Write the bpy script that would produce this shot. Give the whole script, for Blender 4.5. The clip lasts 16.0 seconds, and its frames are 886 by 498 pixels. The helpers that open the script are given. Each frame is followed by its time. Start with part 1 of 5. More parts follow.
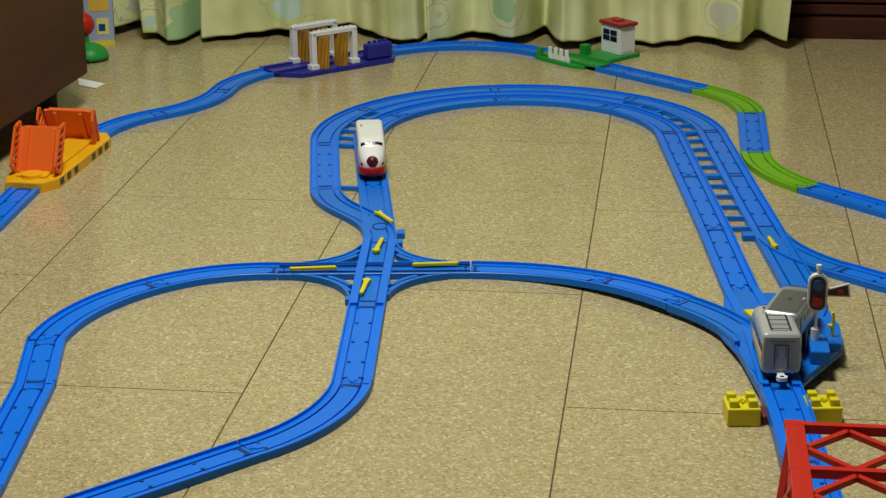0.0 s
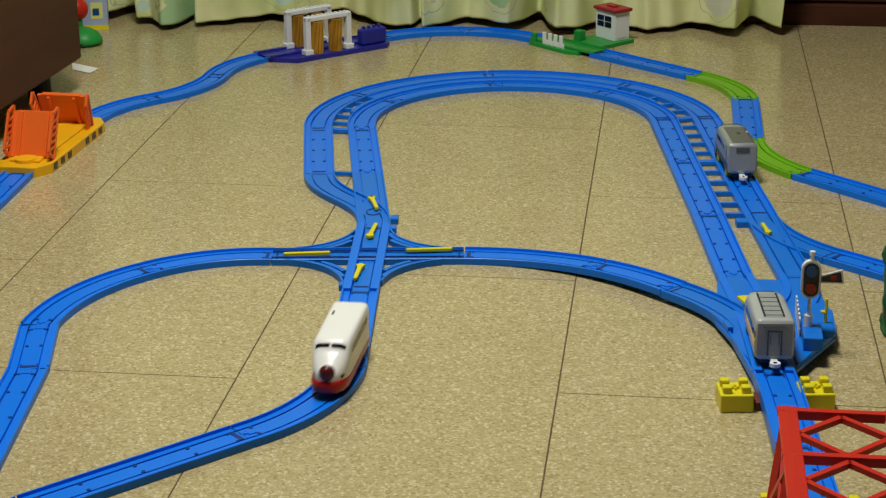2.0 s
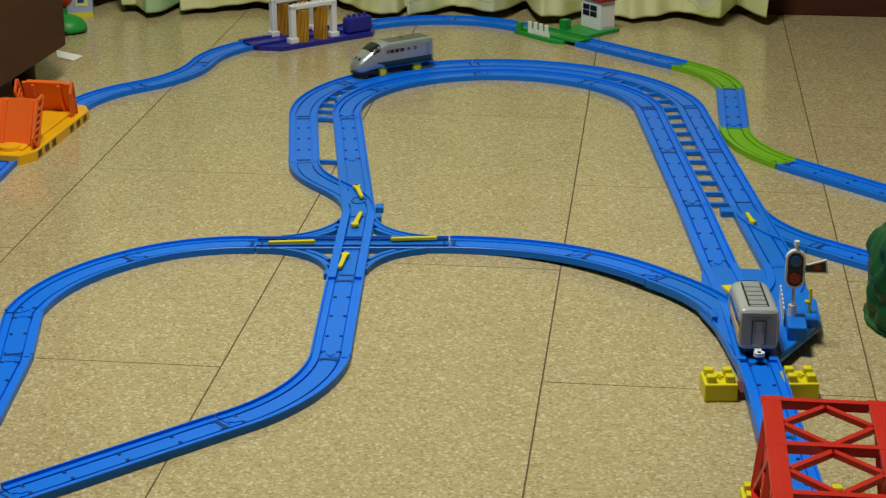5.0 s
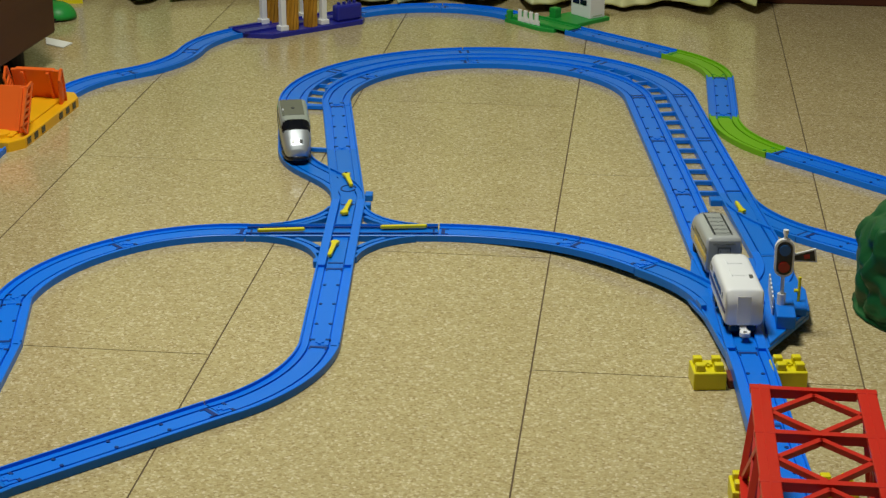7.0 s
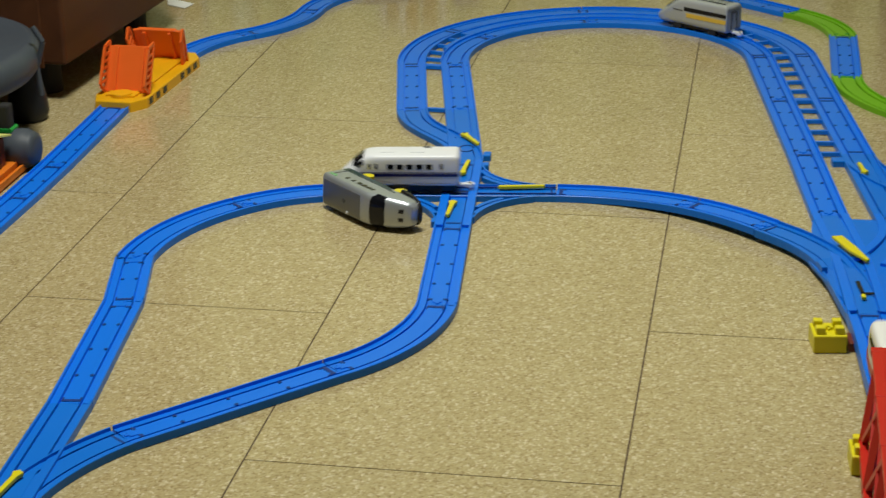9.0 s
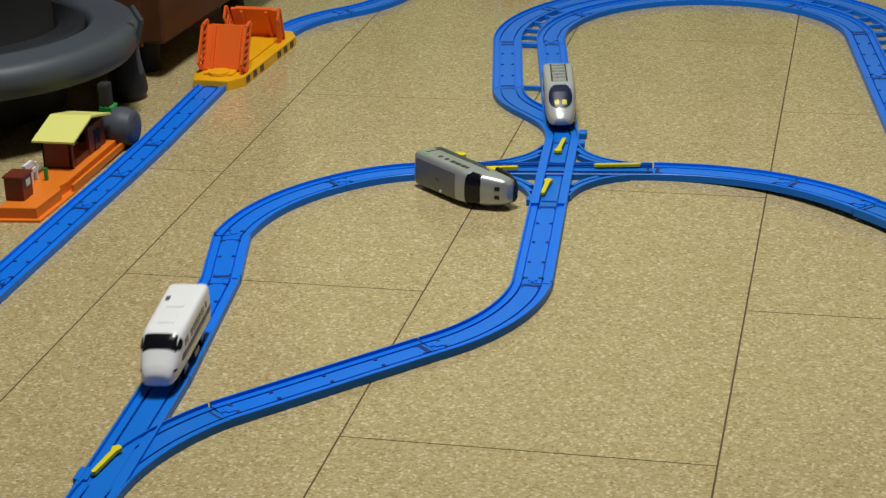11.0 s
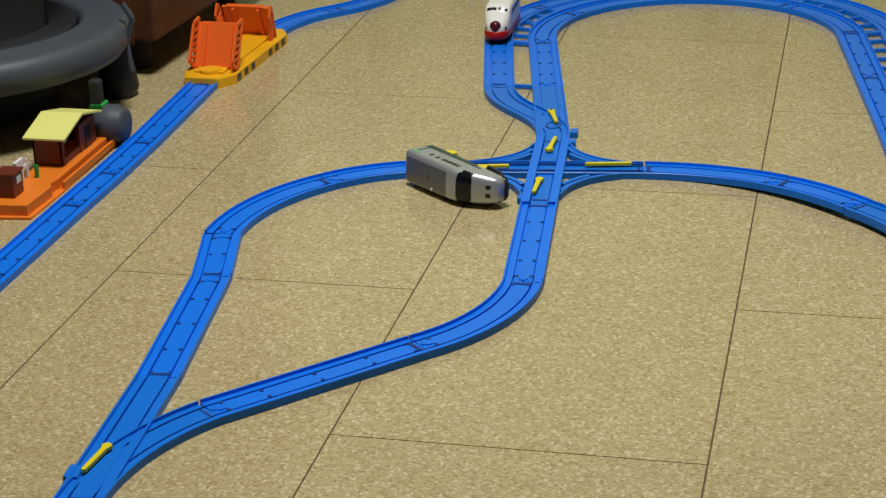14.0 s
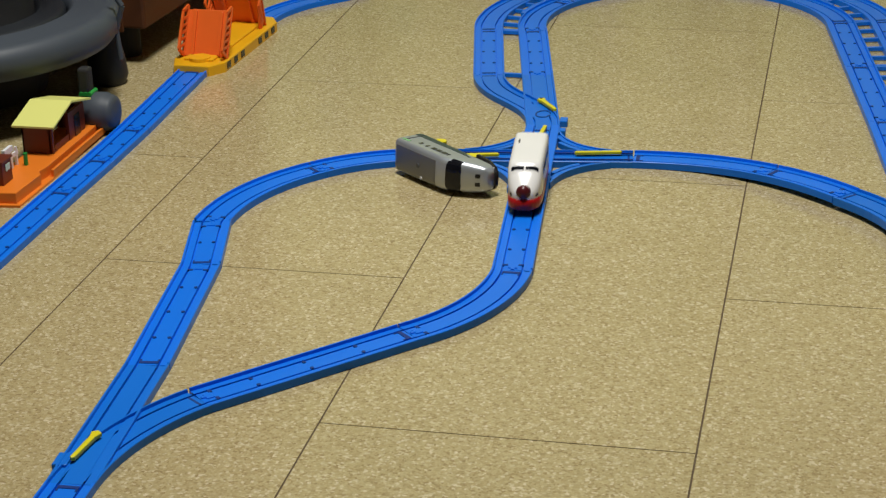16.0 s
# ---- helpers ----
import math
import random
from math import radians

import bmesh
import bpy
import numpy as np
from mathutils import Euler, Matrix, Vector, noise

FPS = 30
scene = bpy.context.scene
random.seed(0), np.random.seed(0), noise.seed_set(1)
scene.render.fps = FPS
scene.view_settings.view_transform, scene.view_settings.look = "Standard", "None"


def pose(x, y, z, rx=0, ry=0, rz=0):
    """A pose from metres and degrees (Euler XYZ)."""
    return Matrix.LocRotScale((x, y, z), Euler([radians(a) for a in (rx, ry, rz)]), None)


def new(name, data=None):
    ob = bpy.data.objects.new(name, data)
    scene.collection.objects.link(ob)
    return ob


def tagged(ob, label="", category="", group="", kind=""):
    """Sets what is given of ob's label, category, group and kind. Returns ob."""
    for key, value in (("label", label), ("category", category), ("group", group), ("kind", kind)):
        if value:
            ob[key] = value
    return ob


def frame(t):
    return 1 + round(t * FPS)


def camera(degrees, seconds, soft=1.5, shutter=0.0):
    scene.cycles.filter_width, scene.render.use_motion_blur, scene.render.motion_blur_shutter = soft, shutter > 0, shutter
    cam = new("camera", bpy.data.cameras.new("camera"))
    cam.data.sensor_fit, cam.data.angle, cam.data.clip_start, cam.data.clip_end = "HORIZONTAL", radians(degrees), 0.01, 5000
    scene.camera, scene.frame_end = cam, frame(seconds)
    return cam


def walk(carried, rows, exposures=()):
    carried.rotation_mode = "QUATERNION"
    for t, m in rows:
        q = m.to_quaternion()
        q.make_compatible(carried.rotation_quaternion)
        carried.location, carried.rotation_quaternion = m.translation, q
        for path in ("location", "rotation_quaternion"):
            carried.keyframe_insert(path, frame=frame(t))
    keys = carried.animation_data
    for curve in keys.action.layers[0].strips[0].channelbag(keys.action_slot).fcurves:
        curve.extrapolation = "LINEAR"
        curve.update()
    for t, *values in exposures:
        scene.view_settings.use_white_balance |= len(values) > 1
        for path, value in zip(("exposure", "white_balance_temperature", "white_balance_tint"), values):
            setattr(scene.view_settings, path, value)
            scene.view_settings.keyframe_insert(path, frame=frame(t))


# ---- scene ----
EYE_AT = (0.6989, -0.9800, 0.7007)
# seconds, yaw, pitch, roll: the camera turns on one spot
TURNS = [
    (0.0, 7.390, -19.108, -0.535),
    (0.5, 7.219, -19.134, -0.494),
    (1.0, 7.248, -19.100, -0.468),
    (1.5, 7.210, -19.549, -0.428),
    (2.0, 7.191, -19.551, -0.337),
    (2.5, 7.224, -19.533, -0.294),
    (3.0, 7.215, -19.555, -0.321),
    (3.5, 7.201, -19.597, -0.181),
    (4.0, 7.096, -19.674, -0.179),
    (6.5, 6.248, -20.206, 0.253),
    (7.0, 6.352, -20.263, 0.208),
    (7.5, 6.694, -20.301, 0.042),
    (8.0, 6.807, -20.355, 0.114),
    (8.1, 7.012, -20.403, -0.062),
    (8.3, 8.164, -20.535, -0.221),
    (8.5, 8.688, -20.709, -0.441),
    (9.0, 10.240, -21.464, -0.910),
    (9.5, 11.862, -21.704, -1.393),
    (9.7, 12.440, -21.691, -1.664),
    (12.0, 13.611, -22.424, -2.009),
    (12.5, 13.728, -22.519, -2.000),
    (13.0, 13.677, -22.478, -1.908),
    (13.5, 13.299, -22.226, -1.751),
    (14.0, 13.118, -22.124, -1.689),
    (14.5, 13.074, -22.185, -1.655),
    (15.0, 13.038, -22.255, -1.642),
    (15.5, 12.907, -22.378, -1.546),
    (16.0, 12.779, -22.483, -1.450),
]
cam = camera(26.807, 16.0, soft=1.35, shutter=0.5)
walk(cam, [(t, pose(*EYE_AT, 90 + pitch, 0, yaw) @ pose(0, 0, 0, 0, 0, roll)) for t, yaw, pitch, roll in TURNS], exposures=[(0.0, 0.0, 6650, 6), (8.5, 0.0, 6700, 4), (9.7, 0.0, 6620, 6), (12.0, 0.0, 6480, 11), (16.0, 0.0, 6500, 11)])

# ---- light: one hanging lamp, the room closed round it ----
world = bpy.data.worlds.new("room_dark")
world.use_nodes = True
world.node_tree.nodes["Background"].inputs["Color"].default_value = (0.99, 1.0, 0.92, 1)
world.node_tree.nodes["Background"].inputs["Strength"].default_value = 0.004
scene.world = world
LAMP_AT = (0.31, 0.66, 1.92)
lamp_data = bpy.data.lights.new("ceiling_lamp_light", "AREA")
lamp_data.shape, lamp_data.size, lamp_data.energy, lamp_data.color = "DISK", 0.46, 38.5, (1.0, 0.985, 0.92)
lamp_light = new("ceiling_lamp_light", lamp_data)
lamp_light.matrix_world = pose(*LAMP_AT)
lamp_light.visible_camera = True


# ---- materials ----
def srgb(r, g, b):
    return tuple((c / 12.92 if c <= 0.04045 else ((c + 0.055) / 1.055) ** 2.4) for c in (r / 255, g / 255, b / 255)) + (1,)


def shader(name):
    m = bpy.data.materials.new(name)
    m.use_nodes = True
    n = m.node_tree.nodes
    return m, n, m.node_tree.links, n["Principled BSDF"]


def plastic(name, colour, rough=0.35, wear=0.12, scale=60.0, bump=0.05, metal=0.0, soft=0.0):
    """Moulded or painted surface: broad and fine tone changes, smudged gloss, faint relief."""
    m, n, l, b = shader(name)
    tc = n.new("ShaderNodeTexCoord")
    big = n.new("ShaderNodeTexNoise")
    big.inputs["Scale"].default_value, big.inputs["Detail"].default_value = scale * 0.25, 3
    fine = n.new("ShaderNodeTexNoise")
    fine.inputs["Scale"].default_value, fine.inputs["Detail"].default_value = scale * 6, 2
    l.new(tc.outputs["Object"], big.inputs["Vector"])
    l.new(tc.outputs["Object"], fine.inputs["Vector"])
    mix = n.new("ShaderNodeMixRGB")
    mix.inputs["Color1"].default_value = tuple(c * (1 - wear) for c in colour[:3]) + (1,)
    mix.inputs["Color2"].default_value = tuple(min(1, c * (1 + wear)) for c in colour[:3]) + (1,)
    l.new(big.outputs["Fac"], mix.inputs["Fac"])
    l.new(mix.outputs["Color"], b.inputs["Base Color"])
    mr = n.new("ShaderNodeMapRange")
    mr.inputs["To Min"].default_value, mr.inputs["To Max"].default_value = rough * 0.75, min(1, rough * 1.3)
    l.new(big.outputs["Fac"], mr.inputs["Value"])
    l.new(mr.outputs["Result"], b.inputs["Roughness"])
    b.inputs["Metallic"].default_value = metal
    b.inputs["Specular IOR Level"].default_value = 0.4
    bp = n.new("ShaderNodeBump")
    bp.inputs["Strength"].default_value, bp.inputs["Distance"].default_value = bump, 0.0005
    l.new(fine.outputs["Fac"], bp.inputs["Height"])
    l.new(bp.outputs["Normal"], b.inputs["Normal"])
    if soft:
        b.inputs["Subsurface Weight"].default_value = 0.0
    return m


def floor_material():
    """Cork-like sheet tile: small light and dark flecks over a warm beige, a satin varnish."""
    m, n, l, b = shader("speckled_floor_tile")
    tc = n.new("ShaderNodeTexCoord")
    info = n.new("ShaderNodeObjectInfo")
    off = n.new("ShaderNodeVectorMath")
    off.operation = "ADD"
    l.new(tc.outputs["Object"], off.inputs[0])
    sc = n.new("ShaderNodeVectorMath")
    sc.operation = "SCALE"
    sc.inputs["Scale"].default_value = 7.0
    comb = n.new("ShaderNodeCombineXYZ")
    l.new(info.outputs["Random"], comb.inputs[0])
    l.new(info.outputs["Random"], comb.inputs[1])
    l.new(comb.outputs[0], sc.inputs[0])
    l.new(sc.outputs[0], off.inputs[1])
    vec = off.outputs[0]
    vo = n.new("ShaderNodeTexVoronoi")
    vo.inputs["Scale"].default_value = 420
    n1 = n.new("ShaderNodeTexNoise")
    n1.inputs["Scale"].default_value, n1.inputs["Detail"].default_value = 230, 4
    n2 = n.new("ShaderNodeTexNoise")
    n2.inputs["Scale"].default_value, n2.inputs["Detail"].default_value = 5, 4
    for q in (vo, n1, n2):
        l.new(vec, q.inputs["Vector"])
    vo2 = n.new("ShaderNodeTexVoronoi")
    vo2.inputs["Scale"].default_value = 760
    l.new(vec, vo2.inputs["Vector"])
    cell, cell2 = n.new("ShaderNodeSeparateColor"), n.new("ShaderNodeSeparateColor")
    l.new(vo.outputs["Color"], cell.inputs[0])
    l.new(vo2.outputs["Color"], cell2.inputs[0])
    ramp = n.new("ShaderNodeValToRGB")
    e = ramp.color_ramp.elements
    e[0].position, e[0].color = 0.0, (0.310, 0.232, 0.112, 1)
    e[1].position, e[1].color = 1.0, (0.590, 0.510, 0.345, 1)
    for at, col in ((0.22, (0.392, 0.315, 0.160, 1)), (0.55, (0.425, 0.350, 0.180, 1)), (0.82, (0.460, 0.386, 0.212, 1))):
        k = e.new(at)
        k.color = col
    l.new(cell.outputs[0], ramp.inputs["Fac"])
    cr = n.new("ShaderNodeMapRange")
    cr.inputs["To Min"].default_value, cr.inputs["To Max"].default_value = 0.90, 1.10
    l.new(cell2.outputs[0], cr.inputs["Value"])
    mul = n.new("ShaderNodeVectorMath")
    mul.operation = "SCALE"
    l.new(ramp.outputs["Color"], mul.inputs[0])
    l.new(cr.outputs["Result"], mul.inputs["Scale"])
    br = n.new("ShaderNodeMapRange")
    br.inputs["To Min"].default_value, br.inputs["To Max"].default_value = 0.90, 1.10
    l.new(n2.outputs["Fac"], br.inputs["Value"])
    mul2 = n.new("ShaderNodeVectorMath")
    mul2.operation = "SCALE"
    l.new(mul.outputs[0], mul2.inputs[0])
    l.new(br.outputs["Result"], mul2.inputs["Scale"])
    l.new(mul2.outputs[0], b.inputs["Base Color"])
    rr = n.new("ShaderNodeMapRange")
    rr.inputs["To Min"].default_value, rr.inputs["To Max"].default_value = 0.13, 0.24
    l.new(n2.outputs["Fac"], rr.inputs["Value"])
    l.new(rr.outputs["Result"], b.inputs["Roughness"])
    bp = n.new("ShaderNodeBump")
    bp.inputs["Strength"].default_value, bp.inputs["Distance"].default_value = 0.05, 0.0003
    l.new(n1.outputs["Fac"], bp.inputs["Height"])
    l.new(bp.outputs["Normal"], b.inputs["Normal"])
    return m


def wood_material(name, dark, light, scale=6.0, rough=0.4, axis=0):
    m, n, l, b = shader(name)
    tc = n.new("ShaderNodeTexCoord")
    mp = n.new("ShaderNodeMapping")
    s = [scale * 6, scale * 6, scale * 6]
    s[axis] = scale * 0.5
    mp.inputs["Scale"].default_value = s
    l.new(tc.outputs["Object"], mp.inputs["Vector"])
    n1 = n.new("ShaderNodeTexNoise")
    n1.inputs["Scale"].default_value, n1.inputs["Detail"].default_value, n1.inputs["Distortion"].default_value = 1.0, 6, 0.6
    l.new(mp.outputs[0], n1.inputs["Vector"])
    ramp = n.new("ShaderNodeValToRGB")
    e = ramp.color_ramp.elements
    e[0].position, e[0].color = 0.3, dark
    e[1].position, e[1].color = 0.7, light
    l.new(n1.outputs["Fac"], ramp.inputs["Fac"])
    l.new(ramp.outputs["Color"], b.inputs["Base Color"])
    b.inputs["Roughness"].default_value = rough
    b.inputs["Specular IOR Level"].default_value = 0.25
    bp = n.new("ShaderNodeBump")
    bp.inputs["Strength"].default_value, bp.inputs["Distance"].default_value = 0.15, 0.001
    l.new(n1.outputs["Fac"], bp.inputs["Height"])
    l.new(bp.outputs["Normal"], b.inputs["Normal"])
    return m


def cloth_material():
    """Yellow-green printed curtain: pale patches, a woven relief."""
    m, n, l, b = shader("printed_curtain_cloth")
    tc = n.new("ShaderNodeTexCoord")
    n1 = n.new("ShaderNodeTexNoise")
    n1.inputs["Scale"].default_value, n1.inputs["Detail"].default_value = 9, 2
    n2 = n.new("ShaderNodeTexNoise")
    n2.inputs["Scale"].default_value, n2.inputs["Detail"].default_value = 900, 2
    l.new(tc.outputs["Object"], n1.inputs["Vector"])
    l.new(tc.outputs["Object"], n2.inputs["Vector"])
    ramp = n.new("ShaderNodeValToRGB")
    ramp.color_ramp.interpolation = "EASE"
    e = ramp.color_ramp.elements
    e[0].position, e[0].color = 0.38, (0.60, 0.66, 0.30, 1)
    e[1].position, e[1].color = 0.60, (0.76, 0.78, 0.44, 1)
    l.new(n1.outputs["Fac"], ramp.inputs["Fac"])
    # scattered printed motifs, each in one of a few muted tones with a darker outline
    mp = n.new("ShaderNodeMapping")
    mp.inputs["Scale"].default_value = (13.0, 0.01, 13.0)
    l.new(tc.outputs["Object"], mp.inputs["Vector"])
    warp = n.new("ShaderNodeTexNoise")
    warp.inputs["Scale"].default_value = 26
    l.new(tc.outputs["Object"], warp.inputs["Vector"])
    add = n.new("ShaderNodeMixRGB")
    add.blend_type = "ADD"
    add.inputs["Fac"].default_value = 0.30
    l.new(mp.outputs[0], add.inputs["Color1"])
    l.new(warp.outputs["Color"], add.inputs["Color2"])
    cells = n.new("ShaderNodeTexVoronoi")
    cells.inputs["Scale"].default_value = 1.0
    l.new(add.outputs[0], cells.inputs["Vector"])
    tone = n.new("ShaderNodeSeparateColor")
    l.new(cells.outputs["Color"], tone.inputs[0])
    tones = n.new("ShaderNodeValToRGB")
    tones.color_ramp.interpolation = "CONSTANT"
    k = tones.color_ramp.elements
    k[0].position, k[0].color = 0.0, (0.58, 0.60, 0.48, 1)
    k[1].position, k[1].color = 0.35, (0.38, 0.58, 0.32, 1)
    for at, col in ((0.55, (0.52, 0.70, 0.62, 1)), (0.75, (0.70, 0.71, 0.52, 1))):
        q = k.new(at)
        q.color = col
    l.new(tone.outputs[0], tones.inputs["Fac"])
    inside = n.new("ShaderNodeMath")
    inside.operation = "LESS_THAN"
    inside.inputs[1].default_value = 0.34
    l.new(cells.outputs["Distance"], inside.inputs[0])
    rim = n.new("ShaderNodeMath")
    rim.operation = "COMPARE"
    rim.inputs[1].default_value, rim.inputs[2].default_value = 0.44, 0.010
    l.new(cells.outputs["Distance"], rim.inputs[0])
    mixa = n.new("ShaderNodeMixRGB")
    l.new(inside.outputs[0], mixa.inputs["Fac"])
    l.new(ramp.outputs["Color"], mixa.inputs["Color1"])
    l.new(tones.outputs["Color"], mixa.inputs["Color2"])
    mixb = n.new("ShaderNodeMixRGB")
    mixb.inputs["Color2"].default_value = (0.48, 0.54, 0.34, 1)
    l.new(rim.outputs[0], mixb.inputs["Fac"])
    l.new(mixa.outputs[0], mixb.inputs["Color1"])
    l.new(mixb.outputs[0], b.inputs["Base Color"])
    b.inputs["Roughness"].default_value = 0.9
    bp = n.new("ShaderNodeBump")
    bp.inputs["Strength"].default_value, bp.inputs["Distance"].default_value = 0.2, 0.0005
    l.new(n2.outputs["Fac"], bp.inputs["Height"])
    l.new(bp.outputs["Normal"], b.inputs["Normal"])
    return m


M_FLOOR = floor_material()
M_JOINT = plastic("floor_joint", (0.10, 0.068, 0.035, 1), 0.8)
M_WALL = plastic("wall_paper", (0.20, 0.17, 0.13, 1), 0.9, 0.05, 20)
M_CEIL = plastic("ceiling_paper", (0.45, 0.43, 0.39, 1), 0.9, 0.04, 20)
M_WOOD = wood_material("brown_cabinet_wood", (0.070, 0.025, 0.010, 1), (0.105, 0.038, 0.014, 1), 3, 0.6, 1)
M_TRIM = wood_material("dark_red_brown_trim", (0.040, 0.011, 0.005, 1), (0.085, 0.025, 0.011, 1), 5, 0.6, 0)
M_CLOTH = cloth_material()
M_BLUE = plastic("rail_blue", (0.004, 0.170, 0.80, 1), 0.36, 0.06, 25, 0.03)
M_BLUE_J = plastic("points_blue", (0.004, 0.160, 0.68, 1), 0.36, 0.08, 25, 0.03)
for blue in (M_BLUE, M_BLUE_J):
    blue.node_tree.nodes["Principled BSDF"].inputs["Specular IOR Level"].default_value = 0.26
# darker rail blue that paints shade into joints, slots, grooves and stud holes
M_BLUE_SHADE = plastic("rail_blue_painted_shade", (0.002, 0.030, 0.20, 1), 0.5)
M_NAVY = plastic("deep_blue_plastic", (0.016, 0.020, 0.27, 1), 0.35)
M_LIME = plastic("lime_green_plastic", (0.16, 0.42, 0.012, 1), 0.4, 0.06, 25)
M_GREEN = plastic("green_plastic", (0.015, 0.28, 0.045, 1), 0.4)
M_DKGREEN = plastic("dark_green_plastic", (0.006, 0.085, 0.024, 1), 0.45, 0.2, 40, 0.2)
M_YELLOW = plastic("yellow_plastic", (0.72, 0.63, 0.015, 1), 0.35)
M_AMBER = plastic("amber_yellow_plastic", (0.80, 0.42, 0.010, 1), 0.35)
M_ORANGE = plastic("orange_plastic", (0.80, 0.135, 0.020, 1), 0.3)
M_ORANGE2 = plastic("orange_platform_plastic", (0.78, 0.20, 0.020, 1), 0.35)
M_RED = plastic("red_plastic", (0.53, 0.018, 0.009, 1), 0.35, 0.08, 30)
M_SKIRT = plastic("deep_red_paint", (0.36, 0.007, 0.008, 1), 0.3, 0.06, 30)
M_MAROON = plastic("brown_red_plastic", (0.13, 0.025, 0.012, 1), 0.4)
M_ROOFRED = plastic("dark_red_roof", (0.33, 0.010, 0.025, 1), 0.4)
M_WHITE = plastic("white_plastic", (0.76, 0.78, 0.82, 1), 0.35, 0.04)
M_CREAM = plastic("cream_paint", (0.80, 0.80, 0.79, 1), 0.25, 0.04)
M_PALE = plastic("pale_yellow_roof", (0.72, 0.73, 0.22, 1), 0.45, 0.05)
M_BLACK = plastic("black_plastic", (0.012, 0.012, 0.014, 1), 0.25)
M_GLASS = plastic("dark_window", (0.005, 0.006, 0.010, 1), 0.12, 0.05)
M_NAVYGLASS = plastic("blue_black_window", (0.010, 0.018, 0.060, 1), 0.30, 0.05)
M_GREY = plastic("grey_plastic", (0.056, 0.068, 0.086, 1), 0.5, 0.12, 30)
M_DKGREY = plastic("dark_grey_plastic", (0.014, 0.017, 0.022, 1), 0.5, 0.15, 30)
M_RUBBER = plastic("black_rubber", (0.018, 0.018, 0.02, 1), 0.7)
M_SILVER = plastic("silver_paint", (0.46, 0.50, 0.54, 1), 0.34, 0.06, 40, 0.03, 0.62)
M_TEAL = plastic("dark_teal_paint", (0.018, 0.045, 0.048, 1), 0.3, 0.1, 60)
M_ROOFSTEEL = plastic("dull_silver_roof_paint", (0.18, 0.187, 0.19, 1), 0.36, 0.12, 50, 0.04, 0.55)
M_NOSE = plastic("dark_wine_plastic", (0.075, 0.006, 0.009, 1), 0.3)
M_REAR = plastic("rear_grey_paint", (0.29, 0.31, 0.32, 1), 0.4, 0.06, 40)
M_BEIGE = plastic("silver_grey_paint", (0.45, 0.475, 0.49, 1), 0.26, 0.05, 40, 0.03, 0.18)
M_ROOFPALE = plastic("pale_grey_roof_paint", (0.33, 0.355, 0.36, 1), 0.36, 0.06, 40, 0.03, 0.15)
M_LINE = plastic("panel_line_grey", (0.085, 0.09, 0.09, 1), 0.5)
M_BLUELINE = plastic("navy_stripe", (0.012, 0.016, 0.11, 1), 0.3)
M_ORANGELINE = plastic("yellow_stripe", (0.72, 0.48, 0.07, 1), 0.3)
M_BRONZE = plastic("brown_bristle", (0.34, 0.17, 0.014, 1), 0.6, 0.6, 160, 0.5)
M_PAPER = plastic("white_paper", (0.80, 0.80, 0.78, 1), 0.8, 0.03)
M_BOX = plastic("pale_blue_card", (0.35, 0.42, 0.62, 1), 0.5, 0.25, 60)
M_LENS_B = plastic("blue_lens", (0.012, 0.075, 0.24, 1), 0.2)
M_LENS_R = plastic("red_lens", (0.30, 0.010, 0.010, 1), 0.2)
M_PRINT_A = plastic("print_green", (0.20, 0.42, 0.19, 1), 0.9)
M_PRINT_B = plastic("print_grey", (0.50, 0.50, 0.44, 1), 0.9)
M_PRINT_C = plastic("print_sky", (0.52, 0.70, 0.62, 1), 0.9)



# ---- mesh helpers ----
def part(name, bm, material, parent=None, label="", smooth=False):
    me = bpy.data.meshes.new(name)
    if smooth:
        for f in bm.faces:
            f.smooth = True
    bm.to_mesh(me)
    bm.free()
    if material:
        me.materials.append(material)
    ob = new(name, me)
    if parent is not None:
        ob.parent = parent
    if label:
        tagged(ob, label)
    return ob


def box(bm, x0, y0, z0, x1, y1, z1, bevel=0.0, m=None):
    made = bmesh.ops.create_cube(bm, size=1.0)["verts"]
    bmesh.ops.transform(bm, matrix=Matrix.LocRotScale(((x0 + x1) / 2, (y0 + y1) / 2, (z0 + z1) / 2), None, (x1 - x0, y1 - y0, z1 - z0)), verts=made)
    if bevel:
        edges = list({e for v in made for e in v.link_edges})
        out = bmesh.ops.bevel(bm, geom=edges, offset=bevel, segments=2, affect="EDGES", profile=0.5)
        made = list({v for f in out["faces"] for v in f.verts} | {v for v in made if v.is_valid})
    if m is not None:
        bmesh.ops.transform(bm, matrix=m, verts=made)
    return made


def boxes(*sizes, bevel=0.0, m=None):
    bm = bmesh.new()
    for s in sizes:
        box(bm, *s, bevel=bevel, m=m)
    return bm


def rod(bm, p, q, r, n=10, r2=None):
    p, q = Vector(p), Vector(q)
    d = q - p
    m = Matrix.Translation((p + q) / 2) @ d.to_track_quat("Z", "Y").to_matrix().to_4x4()
    return bmesh.ops.create_cone(bm, cap_ends=True, segments=n, radius1=r, radius2=r if r2 is None else r2, depth=d.length, matrix=m)["verts"]


def rods(*items, n=10):
    bm = bmesh.new()
    for p, q, r in items:
        rod(bm, p, q, r, n)
    return bm


